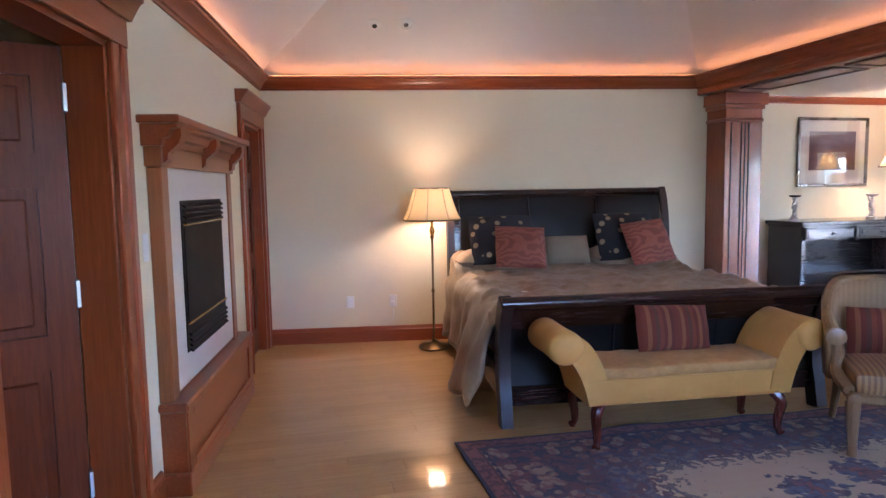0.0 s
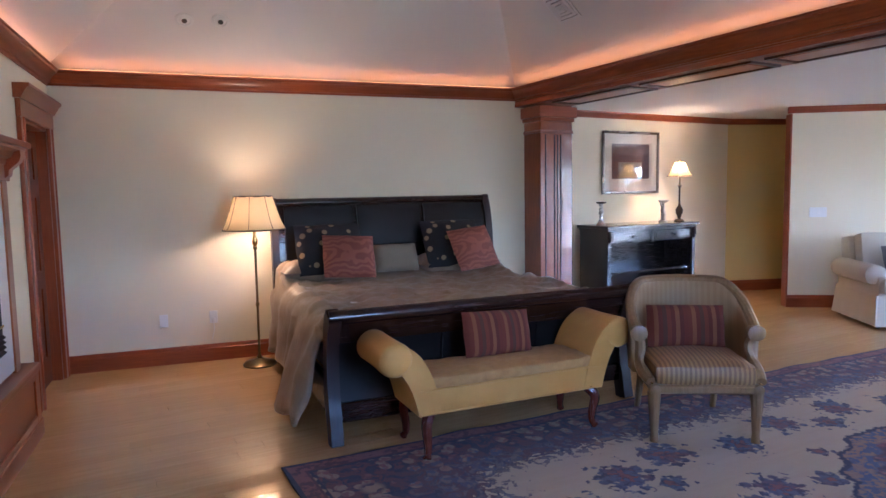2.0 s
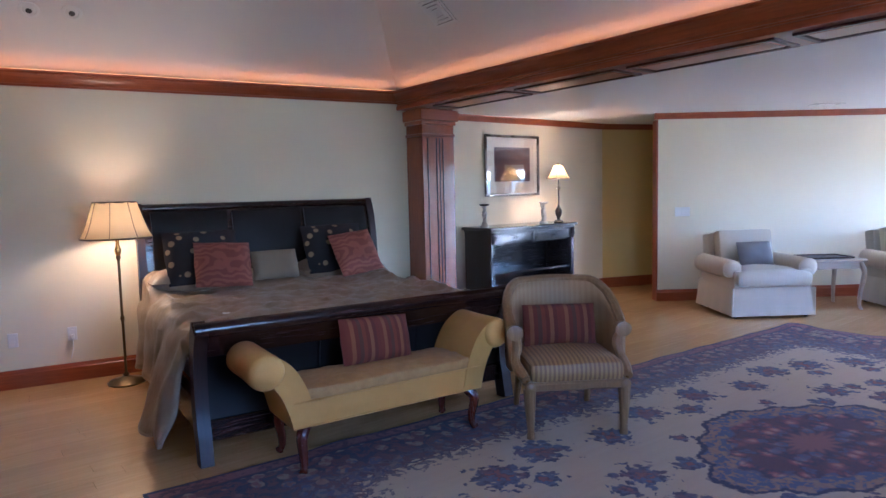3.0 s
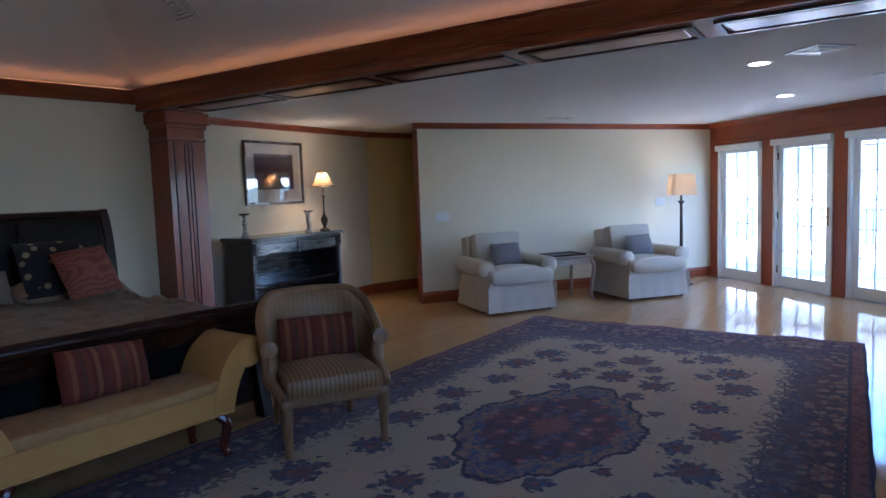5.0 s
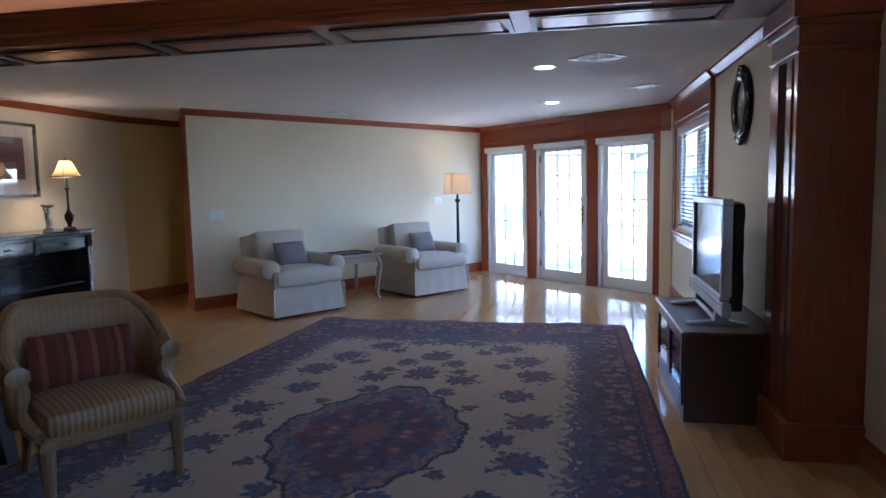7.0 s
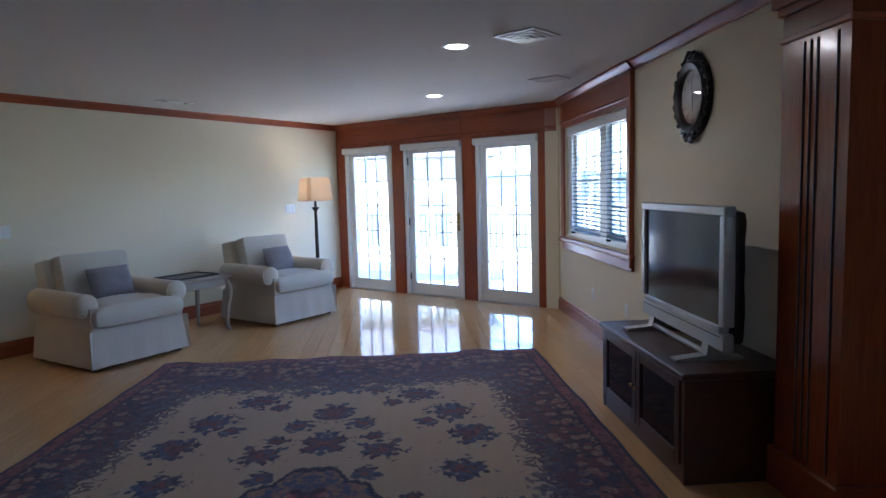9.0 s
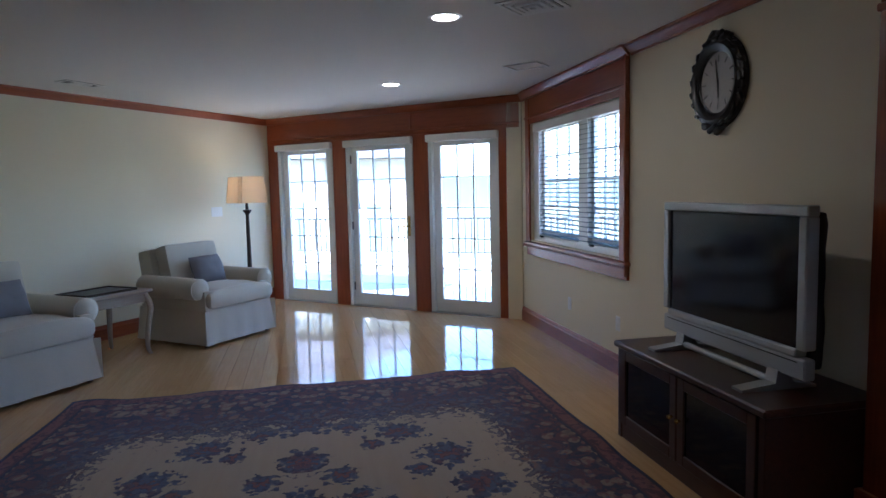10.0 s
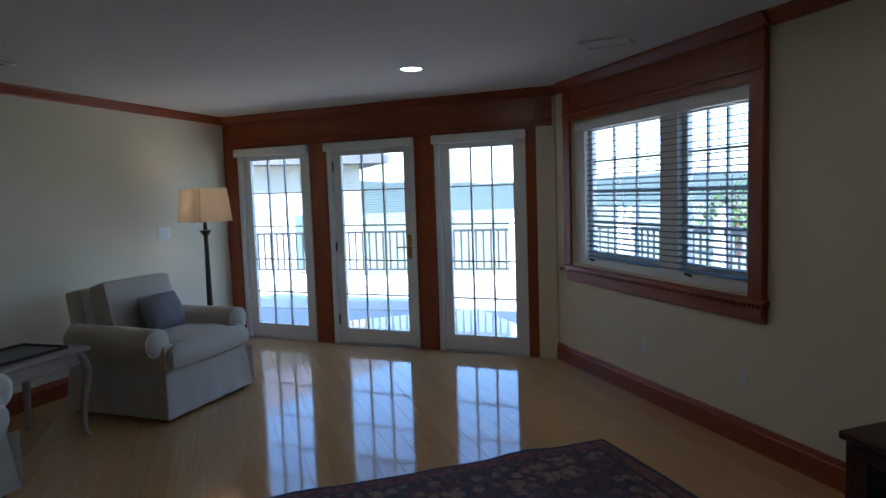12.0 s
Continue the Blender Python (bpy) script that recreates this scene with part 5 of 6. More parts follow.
twisted_candlestick(CONSOLE @ pose(-0.66, 0.17, 1.075))
fig = joined(lathe([(0.0, 0), (0.055, 0), (0.055, 0.02), (0.035, 0.03), (0.0, 0.03)], 18),
             tube(spline([(0, 0, 0.03), (0.012, 0, 0.09), (-0.012, 0, 0.15), (0.004, 0, 0.20), (0.0, 0, 0.235)], 5), [0.030] * 8 + [0.026] * 8 + [0.018] * 5, 12),
             tube(spline([(0.0, 0, 0.19), (-0.04, 0, 0.21), (-0.045, 0, 0.25)], 4), 0.011, 8),
             tube(spline([(0.0, 0, 0.15), (0.035, 0, 0.13), (-0.035, 0, 0.10)], 4), 0.012, 8),
             lathe([(0.0, 0.235), (0.04, 0.245), (0.065, 0.268), (0.06, 0.275), (0.0, 0.272)], 20))
tagged(obj("figurine_candleholder", fig, PORCELAIN, CONSOLE @ pose(0.33, 0.15, 1.075)), "white ceramic figurine carrying a shallow candle dish", "figurine")

# framed picture
SILVER = plain("silver_leaf_frame", (0.22, 0.20, 0.18), 0.28, 0.9, vary=0.2, grain=60)
MATBOARD = plain("cream_mat_board", (0.66, 0.63, 0.58), 0.85, vary=0.03)
m_, t_, b_ = nodes_of("landscape_print")
v_ = coords(t_)
sep = t_.nodes.new("ShaderNodeSeparateXYZ")
t_.links.new(v_, sep.inputs[0])
hgt = math_node(t_, "MULTIPLY_ADD", noise_at(t_, coords(t_, (6, 1, 14)), 1.6, 6.0, 0.7), 0.22, sep.outputs[2])
col = ramp(t_, math_node(t_, "MULTIPLY_ADD", hgt, 2.2, 0.25), (0.0, (0.12, 0.10, 0.11)), (0.25, (0.05, 0.035, 0.05)), (0.45, (0.15, 0.07, 0.07)), (0.60, (0.05, 0.05, 0.08)), (0.75, (0.16, 0.16, 0.22)), (1.0, (0.22, 0.24, 0.32)))
t_.links.new(mixed(t_, noise_at(t_, v_, 14, 5), col, (0.12, 0.08, 0.09)), b_.inputs["Base Color"])
b_.inputs["Roughness"].default_value = 0.6
PRINT = m_
pic = thing("framed_picture", M_CON @ pose(C1[0] - 6.33, 0, 1.823) @ Matrix.Scale(1.075, 4), "dark silver framed landscape print behind glass", "picture")
bm = bmesh.new()
W2, H2 = 0.455, 0.365
for a, b, c_, d_ in ((-W2, W2, H2 - 0.03, H2), (-W2, W2, -H2, -H2 + 0.03), (-W2, -W2 + 0.03, -H2 + 0.03, H2 - 0.03), (W2 - 0.03, W2, -H2 + 0.03, H2 - 0.03)):
    box(bm, a, b, 0.003, 0.035, c_, d_, bevel=0.007)
part("frame", bm, SILVER, pic)
part("mat", boxed(-0.435, 0.435, 0.004, 0.012, -0.345, 0.345), MATBOARD, pic, smooth=False)
part("print", boxed(-0.30, 0.30, 0.012, 0.014, -0.19, 0.22), PRINT, pic, "muted landscape print with rooftops")
part("glass", boxed(-0.428, 0.428, 0.018, 0.020, -0.338, 0.338), PICTURE_GLASS, pic, smooth=False)

# ---- armchairs, side table, lamp ----
SLIP = cloth("cream_slipcover", (0.56, 0.50, 0.40), (0.64, 0.58, 0.475), 300, 4, 0.9, 0.2, 0.3)
GREYCLOTH = cloth("grey_cushion", (0.17, 0.15, 0.15), (0.22, 0.20, 0.20), 220, 6, 0.8)


def armchair(m):
    """Slipcovered club chair with rolled arms and a pleated skirt; its front faces local -y."""
    a = thing("armchair", m, "cream slipcovered armchair with rolled arms and skirt", "armchair", "pair of armchairs")
    bm = bmesh.new()
    n = 0
    loops = []
    for z, g in ((0.03, 0.030), (0.12, 0.02), (0.24, 0.010), (0.34, 0.0)):
        ring = []
        for i in range(64):
            f = i / 16
            k, t = int(f), f - int(f)
            cx = ((-1, -1), (1, -1), (1, 1), (-1, 1))
            p, q = cx[k], cx[(k + 1) % 4]
            x, y = p[0] + (q[0] - p[0]) * t, p[1] + (q[1] - p[1]) * t
            wob = 0.006 * math.sin(i * 1.7) * (0.36 - z) * 3
            ring.append(bm.verts.new((x * (0.415 + g + wob), y * (0.43 + g + wob) + 0.02, z)))
        loops.append(ring)
    for r0, r1 in zip(loops, loops[1:]):
        for i in range(64):
            bm.faces.new((r0[i], r0[(i + 1) % 64], r1[(i + 1) % 64], r1[i]))
    bm.faces.new(loops[-1])
    sk = part("skirt", bm, SLIP, a, "skirt with pleated corners reaching almost to the floor")
    for sx in (-1, 1):
        part("corner_pleat", boxed(-0.004, 0.004, -0.03, 0.03, 0.03, 0.33, m=pose(sx * 0.432, -0.425, 0, 0, 0, 45 * sx)), SLIP, sk)
    part("base_welt", tube([(-0.42, -0.415, 0.345), (0.42, -0.415, 0.345)], 0.007, 6), SLIP, a)
    part("seat_cushion", soft_box(-0.32, 0.32, -0.47, 0.24, 0.34, 0.515, 0.06, 0.03, seed=2), SLIP, a)
    part("cushion_front", soft_box(-0.415, 0.415, -0.485, -0.335, 0.345, 0.50, 0.06, 0.03, seed=7), SLIP, a, "puffed front roll of the seat cushion")
    part("deck", boxed(-0.40, 0.40, -0.40, 0.44, 0.30, 0.36), SLIP, a)
    for s in (-1, 1):
        prof = []
        cx, cz, r = s * 0.415, 0.535, 0.105
        for i in range(22):
            an = math.radians(-65 + 310 * i / 21)
            prof.append((-(cx - s * math.cos(an) * r * 1.0), cz + math.sin(an) * r))
        roll = extrude_profile(prof, -0.36, 0.36, pose(0, 0, 0, 0, 0, 90))
        for v in roll.verts:
            v.co.z += 0.010 * noise.noise(v.co * 6)
            if v.co.y < -0.34:
                v.co.z = cz + (v.co.z - cz) * 0.93
        arm = part("arm", roll, SLIP, a)
        part("arm_panel", soft_box(s * 0.37 - 0.055, s * 0.37 + 0.055, -0.42, 0.40, 0.32, 0.52, 0.02), SLIP, arm)
        part("arm_front", lathe([(0.0, -0.034), (0.045, -0.031), (0.078, -0.018), (0.096, 0.0), (0.096, 0.014)], 24, pose(cx, -0.362, cz, 90) @ pose(0, 0, 0, 180)), SLIP, arm)
    part("back", soft_box(-0.37, 0.37, 0.24, 0.42, 0.32, 0.87, 0.035, 0.0, m=pose(0, 0.02, 0, 0) @ pose(0, 0.33, 0.35, -9) @ pose(0, -0.33, -0.35), seed=5), SLIP, a)
    part("back_cushion", soft_box(-0.315, 0.315, 0.10, 0.27, 0.47, 0.915, 0.038, 0.0, m=pose(0, 0.20, 0.5, -12) @ pose(0, -0.20, -0.5), seed=9), SLIP, a)
    for sx in (-1, 1):
        for y in (-0.38, 0.40):
            part("caster", lathe([(0.0, 0), (0.02, 0.004), (0.02, 0.03), (0.0, 0.04)], 10, pose(sx * 0.39, y, 0)), DARKMETAL, a)


ARM1 = pose(7.93, 4.14, 0, 0, 0, -36) @ Matrix.Scale(1.05, 4)
ARM2 = pose(9.516, 2.88, 0, 0, 0, -39) @ Matrix.Scale(1.05, 4)
armchair(ARM1)
armchair(ARM2)
for am in (ARM1, ARM2):
    cushion(am @ pose(0.02, 0.00, 0.655, -20, 0, 6), 0.44, 0.30, 0.14, GREYCLOTH, "dark grey scatter cushion on the cream armchair", "armchair cushions")

TABLEPAINT = wood("whitewashed_oak", (0.46, 0.38, 0.30), (0.34, 0.27, 0.20), 0.4, coat=0.2)


def side_table(m):
    t = thing("side_table", m, "whitewashed side table with curved legs", "table")
    part("tabletop", boxed(-0.36, 0.36, -0.30, 0.30, 0.575, 0.605, bevel=0.010), TABLEPAINT, t)
    for a in ((-0.31, 0.31, -0.262, -0.245), (-0.31, 0.31, 0.245, 0.262), (-0.322, -0.305, -0.25, 0.25), (0.305, 0.322, -0.25, 0.25)):
        part("apron", boxed(*a, 0.49, 0.575, bevel=0.004), TABLEPAINT, t)
    for sx in (-1, 1):
        for sy in (-1, 1):
            l = spline([(sx * 0.30, sy * 0.24, 0.56), (sx * 0.335, sy * 0.272, 0.44), (sx * 0.31, sy * 0.25, 0.22), (sx * 0.305, sy * 0.245, 0.06), (sx * 0.325, sy * 0.265, 0.0)], 5)
            k = len(l)
            part("leg", tube(l, [0.032 - 0.018 * i / k for i in range(k)], 9), TABLEPAINT, t)


TABLE = pose(8.77, 3.71, 0, 0, 0, -36)
side_table(TABLE)
tray = thing("tray", TABLE @ pose(0, -0.02, 0.605), "dark shallow tray lying on the side table", "tray")
part("tray_base", boxed(-0.26, 0.26, -0.19, 0.19, 0.0, 0.008, bevel=0.003), DARKMETAL, tray)
for a in ((-0.26, 0.26, -0.19, -0.178), (-0.26, 0.26, 0.178, 0.19), (-0.26, -0.248, -0.178, 0.178), (0.248, 0.26, -0.178, 0.178)):
    part("tray_rim", boxed(*a, 0.008, 0.022, bevel=0.002), DARKMETAL, tray)


def square_lamp(m):
    l = thing("floor_lamp", m, "dark column floor lamp with a square linen shade", "lamp")
    part("base", boxed(-0.13, 0.13, -0.13, 0.13, 0.0, 0.03, bevel=0.008), DARKMETAL, l)
    part("pole", tube([(0, 0, 0.03), (0, 0, 0.5), (0, 0, 1.22)], [0.034, 0.028, 0.020], 12), DARKMETAL, l)
    part("collar", lathe([(0.018, 1.20), (0.05, 1.25), (0.055, 1.26), (0.02, 1.265), (0.012, 1.38)], 16), DARKMETAL, l)
    bm = bmesh.new()
    a, b, z0, z1 = 0.245, 0.21, 1.345, 1.655
    lo = [bm.verts.new((sx * a, sy * a * 0.72, z0)) for sx, sy in ((-1, -1), (1, -1), (1, 1), (-1, 1))]
    hi = [bm.verts.new((sx * b, sy * b * 0.72, z1)) for sx, sy in ((-1, -1), (1, -1), (1, 1), (-1, 1))]
    for i in range(4):
        j = (i + 1) % 4
        bm.faces.new((lo[i], lo[j], hi[j], hi[i]))
    bmesh.ops.bevel(bm, geom=[e for e in bm.edges if abs(e.verts[0].co.z - e.verts[1].co.z) > 0.1], offset=0.03, segments=4, affect="EDGES")
    shade = part("shade", bm, SHADE_LINEN, l, "square linen shade, lit")
    part("bulb", lathe([(0.012, 1.37), (0.03, 1.41), (0.03, 1.45), (0.012, 1.48)], 12), BULB, l)
    lamp_light(m @ pose(0, 0, 1.53), 0.4)


square_lamp(pose(10.64, 2.545, 0, 0, 0, 25))

# ---- television and its cabinet ----
CAB = wood("dark_mahogany", (0.085, 0.028, 0.016), (0.040, 0.014, 0.009), 0.34, coat=0.12, relief=0.02)
TVSILVER = plain("silver_plastic", (0.42, 0.43, 0.44), 0.35, 0.3, vary=0.04, relief=0.03)
SCREEN = plain("dark_lcd_screen", (0.012, 0.008, 0.013), 0.10, vary=0.05, relief=0.0, spec=0.3)
BLACKPLASTIC = plain("black_plastic", (0.015, 0.015, 0.016), 0.4, relief=0.05)


def tv_cabinet(m):
    c = thing("tv_cabinet", m, "dark mahogany television cabinet with two glass doors", "cabinet")
    part("top", boxed(-0.63, 0.63, -0.56, 0.02, 0.525, 0.56, bevel=0.008), CAB, c)
    for s in (-1, 1):
        part("side", boxed(s * 0.59 - 0.02, s * 0.59 + 0.02, -0.53, 0.0, 0.0, 0.525, bevel=0.004), CAB, c)
    part("carcass_back", boxed(-0.57, 0.57, -0.53, -0.51, 0.06, 0.525), CAB, c, smooth=False)
    part("bottom", boxed(-0.57, 0.57, -0.51, -0.02, 0.06, 0.085), CAB, c, smooth=False)
    part("plinth", boxed(-0.57, 0.57, -0.03, -0.005, 0.0, 0.085, bevel=0.004), CAB, c)
    part("shelf", boxed(-0.57, 0.57, -0.50, -0.05, 0.29, 0.31), CAB, c, smooth=False)
    for s in (-1, 1):
        x0, x1 = (s * 0.285 - 0.28, s * 0.285 + 0.28)
        bm = bmesh.new()
        for a, b, c0, c1 in ((x0, x0 + 0.055, 0.09, 0.52), (x1 - 0.055, x1, 0.09, 0.52), (x0 + 0.055, x1 - 0.055, 0.09, 0.145), (x0 + 0.055, x1 - 0.055, 0.465, 0.52)):
            box(bm, a, b, -0.015, 0.008, c0, c1, bevel=0.003)
        d = part("door", bm, CAB, c)
        part("glass", boxed(x0 + 0.055, x1 - 0.055, -0.006, -0.002, 0.145, 0.465), BLACKGLASS, d, smooth=False)
        part("knob", lathe([(0.006, 0), (0.006, 0.012), (0.013, 0.016), (0.010, 0.026), (0.0, 0.027)], 10, pose(-s * 0.0 + (x1 - 0.028 if s < 0 else x0 + 0.028), 0.008, 0.31, -90)), BRASS, d)
    for sx in (-1, 1):
        for y in (-0.50, -0.03):
            part("foot", lathe([(0.0, 0.0), (0.018, 0.0), (0.022, 0.01), (0.022, 0.02)], 10, pose(sx * 0.585, y, -0.001)), CAB, c)


tv_cabinet(pose(5.33, 0.13, 0))


def television(m):
    t = thing("television", m, "silver framed flat television, switched off", "television")
    bm = bmesh.new()
    for a, b, c0, c1 in ((-0.54, 0.54, 0.745, 0.79), (-0.54, -0.49, 0.20, 0.745), (0.49, 0.54, 0.20, 0.745), (-0.49, 0.49, 0.165, 0.20)):
        box(bm, a, b, -0.03, 0.03, c0, c1, bevel=0.006)
    part("bezel", bm, TVSILVER, t)
    part("speaker_bar", boxed(-0.54, 0.54, -0.03, 0.025, 0.075, 0.165, bevel=0.008), TVSILVER, t)
    part("speaker_slot", boxed(-0.50, 0.50, 0.0255, 0.027, 0.145, 0.150), BLACKPLASTIC, t, smooth=False)
    part("screen", boxed(-0.49, 0.49, 0.005, 0.014, 0.20, 0.745), SCREEN, t, smooth=False)
    part("rear_shell", soft_box(-0.50, 0.50, -0.11, -0.03, 0.10, 0.77, 0.03), BLACKPLASTIC, t)
    for s in (-1, 1):
        part("stand_foot", extrude_profile([(-0.16, 0.0), (0.20, 0.0), (0.20, 0.012), (0.04, 0.03), (0.03, 0.085), (-0.03, 0.085), (-0.05, 0.03), (-0.16, 0.012)], s * 0.36 - 0.035, s * 0.36 + 0.035), TVSILVER, t)
    part("stand_bar", tube([(-0.36, 0.02, 0.03), (0.36, 0.02, 0.03)], 0.016, 10), TVSILVER, t)


television(pose(5.31, -0.12, 0.56, 0, 0, -1.0))

# ---- wall clock ----
CLOCKBLACK = plain("black_resin", (0.014, 0.013, 0.014), 0.3, vary=0.3, relief=0.1)
CLOCKFACE = plain("aged_clock_face", (0.34, 0.32, 0.30), 0.6, vary=0.15, scale=10)


def wall_clock(m):
    """Round face in an ornate frame; local x-z plane, facing +y."""
    c = thing("wall_clock", m, "black ornate baroque wall clock with a pale face", "clock")
    flat = pose(0, 0, 0, -90) @ Matrix.Diagonal((1.0, 1.06, 1, 1))
    part("face", lathe([(0.0, 0.0), (0.17, 0.0), (0.17, 0.012), (0.0, 0.012)], 40, flat), CLOCKFACE, c)
    part("frame_ring", lathe([(0.165, 0.0), (0.165, 0.03), (0.18, 0.045), (0.20, 0.05), (0.215, 0.035), (0.235, 0.03), (0.245, 0.0)], 48, flat), CLOCKBLACK, c)
    part("inner_bead", lathe([(0.158, 0.012), (0.160, 0.022), (0.168, 0.026), (0.172, 0.012)], 48, flat, close=False), CLOCKBLACK, c)
    carve = random.Random(31)
    for i in range(40):
        a = 2 * math.pi * i / 40 + carve.uniform(-0.04, 0.04)
        crest = 1.35 if abs(math.sin(a)) > 0.93 else 1.0
        r = (0.230 if i % 2 else 0.205) + carve.uniform(-0.006, 0.006) + 0.02 * (crest - 1) / 0.35
        k = crest * carve.uniform(0.75, 1.15)
        turn = pose(r * math.cos(a), 0.012, r * 1.06 * math.sin(a), 0, 90 - math.degrees(a) + carve.uniform(-30, 30), 0)
        leaf = tube([(-0.034 * k, 0.0, 0.0), (-0.012 * k, 0.016, 0.006 * k), (0.014 * k, 0.020, 0.0), (0.036 * k, 0.008, -0.007 * k)], [0.006, 0.017 * k, 0.014 * k, 0.004], 7, m=turn)
        part("leaf_ornament", leaf, CLOCKBLACK, c)
    for i in range(12):
        a = math.radians(30 * i)
        part("numeral_bar", boxed(-0.004, 0.004, 0.0125, 0.014, 0.115, 0.15, m=pose(0, 0, 0, 0, math.degrees(a), 0)), CLOCKBLACK, c, smooth=False)
    part("hour_hand", boxed(-0.005, 0.005, 0.015, 0.017, -0.02, 0.085, m=pose(0, 0, 0, 0, 182, 0)), CLOCKBLACK, c, smooth=False)
    part("minute_hand", boxed(-0.004, 0.004, 0.018, 0.020, -0.02, 0.13, m=pose(0, 0, 0, 0, 8, 0)), CLOCKBLACK, c, smooth=False)
    part("cover_glass", lathe([(0.0, 0.022), (0.166, 0.022), (0.166, 0.024), (0.0, 0.024)], 40, flat), GLASS, c, "flat cover glass")


wall_clock(pose(5.86, -0.448, 2.01))

# ---- wall plates, ceiling fixtures ----
for x in (7.99, 7.065):
    outlet(pose(x, -0.45, 0.395), "cream outlet plate under the window")


def switch_plate(m, n):
    s = thing("wall_switch", m, "white switch plate on the cream wall", "switch", "wall plates")
    part("plate", boxed(-0.03 * n - 0.01, 0.03 * n + 0.01, 0.0, 0.007, -0.06, 0.06, bevel=0.003), WHITE, s)
    for i in range(n):
        x = (i - (n - 1) / 2) * 0.05
        part("rocker", boxed(x - 0.015, x + 0.015, 0.007, 0.012, -0.033, 0.033, bevel=0.002), WHITE, s)


switch_plate(M_FAR @ pose(L_FAR - 0.32, 0, 1.17), 3)
switch_plate(M_FAR @ pose(0.98, 0, 1.24), 2)
outlet(M_FAR @ pose(1.06, 0, 1.24), "white outlet plate beside the switch")

DOWNGLOW = glowing("downlight_lamp", (1.0, 0.88, 0.72), 5.0)


def downlight(x, y):
    d = thing("downlight", pose(x, y, CEILING), "white recessed downlight, lit", "downlight", "ceiling downlights")
    part("trim_ring", lathe([(0.072, -0.002), (0.078, -0.006), (0.098, -0.004), (0.10, 0.0), (0.072, 0.0)], 32, close=False), WHITE, d)
    part("lamp", lathe([(0.0, -0.0035), (0.071, -0.0035), (0.071, -0.001), (0.0, -0.001)], 28), DOWNGLOW, d, "glowing lamp face")


def downlight_lamp(x, y, watts):
    l = new("downlight_beam", bpy.data.lights.new("downlight_beam", "AREA"))
    l.data.shape, l.data.size = "DISK", 0.13
    l.data.energy, l.data.color = watts, (1.0, 0.80, 0.56)
    l.matrix_world = pose(x, y, CEILING - 0.012)


downlight_lamp(6.32, 1.025, 0.30)
downlight_lamp(8.686, 1.03, 0.18)
downlight(6.32, 1.025)
downlight(8.686, 1.03)
# Dark sheet behind the vent rings; the duct's shadow is in its colour.
VENTSHADOW = plain("vent_duct_shadow", (0.10, 0.10, 0.10), 0.6)


def ceiling_vent(m, w, d_, rings=4, back=None):
    v = thing("ceiling_vent", m, "white stepped ceiling air vent", "vent", "ceiling vents")
    part("backing", boxed(-w / 2, w / 2, -d_ / 2, d_ / 2, -0.004, -0.001), back or VENTSHADOW, v, smooth=False)
    for k in range(rings):
        f = 1 - k / rings
        a, b, t = w / 2 * f, d_ / 2 * f, 0.022
        z0, z1 = -0.010 - 0.004 * k, -0.004
        bm = bmesh.new()
        box(bm, -a, a, -b, -b + t, z0, z1), box(bm, -a, a, b - t, b, z0, z1), box(bm, -a, -a + t, -b + t, b - t, z0, z1), box(bm, a - t, a, -b + t, b - t, z0, z1)
        part("louvre_ring", bm, WHITE, v, smooth=False)


ceiling_vent(pose(6.01, 0.60, CEILING, 0, 0, 45), 0.31, 0.31)
ceiling_vent(pose(7.69, 0.05, CEILING, 0, 0, 45), 0.30, 0.24, 1, WHITE)
ceiling_vent(pose(8.82, 3.73, CEILING, 0, 0, -36), 0.36, 0.16, 2)


def on_slope(p, q, k, x, y):
    """Pose on the vault's slope that rises k per metre from the line p to q, local z up out of it."""
    d = (Vector(q) - Vector(p)).normalized()
    n = Vector((-d.y, d.x))
    dist = (Vector((x, y)) - Vector(p)).dot(n)
    up = Vector((-n.x * k, -n.y * k, 1)).normalized()
    across = Vector((d.x, d.y, 0))
    along = up.cross(across)
    m = Matrix((across, along, up)).transposed().to_4x4()
    return Matrix.Translation((x, y, CROWN + 0.03 + dist * k)) @ m


ceiling_vent(on_slope(S, (4.22, 6.1), 0.84, 3.73, 4.72), 0.26, 0.26)
for x, y in ((1.005, 6.085), (1.274, 6.032)):
    e = thing("eyeball_spot", on_slope(B, A, 0.685, x, y), "white round eyeball spotlight in the vault, unlit", "spotlight", "vault spotlights")
    part("trim_ring", lathe([(0.045, -0.004), (0.05, -0.010), (0.07, -0.006), (0.072, 0.0), (0.045, 0.0)], 24, close=False), WHITE, e)
    part("eyeball", lathe([(0.0, -0.012), (0.03, -0.011), (0.044, -0.004), (0.044, 0.0), (0.0, 0.0)], 20), WHITE, e)
    part("lens", lathe([(0.0, -0.019), (0.020, -0.018), (0.022, -0.011), (0.0, -0.010)], 16), BLACKPLASTIC, e, "dark lamp opening")
# ---- rug ----
RX, RY, RC = 3.18, 1.73, (4.26, 1.99)
m_, t_, b_ = nodes_of("floral_wool_rug")
v_ = coords(t_)
weave_uv = t_.nodes.new("ShaderNodeUVMap")
weave_uv.uv_map = "weave"
v_ = weave_uv.outputs[0]
sep = t_.nodes.new("ShaderNodeSeparateXYZ")
t_.links.new(v_, sep.inputs[0])
X, Y = sep.outputs[0], sep.outputs[1]
ax, ay = math_node(t_, "ABSOLUTE", X), math_node(t_, "ABSOLUTE", Y)
mir = t_.nodes.new("ShaderNodeCombineXYZ")
t_.links.new(ax, mir.inputs[0]), t_.links.new(ay, mir.inputs[1])
MV = mir.outputs[0]
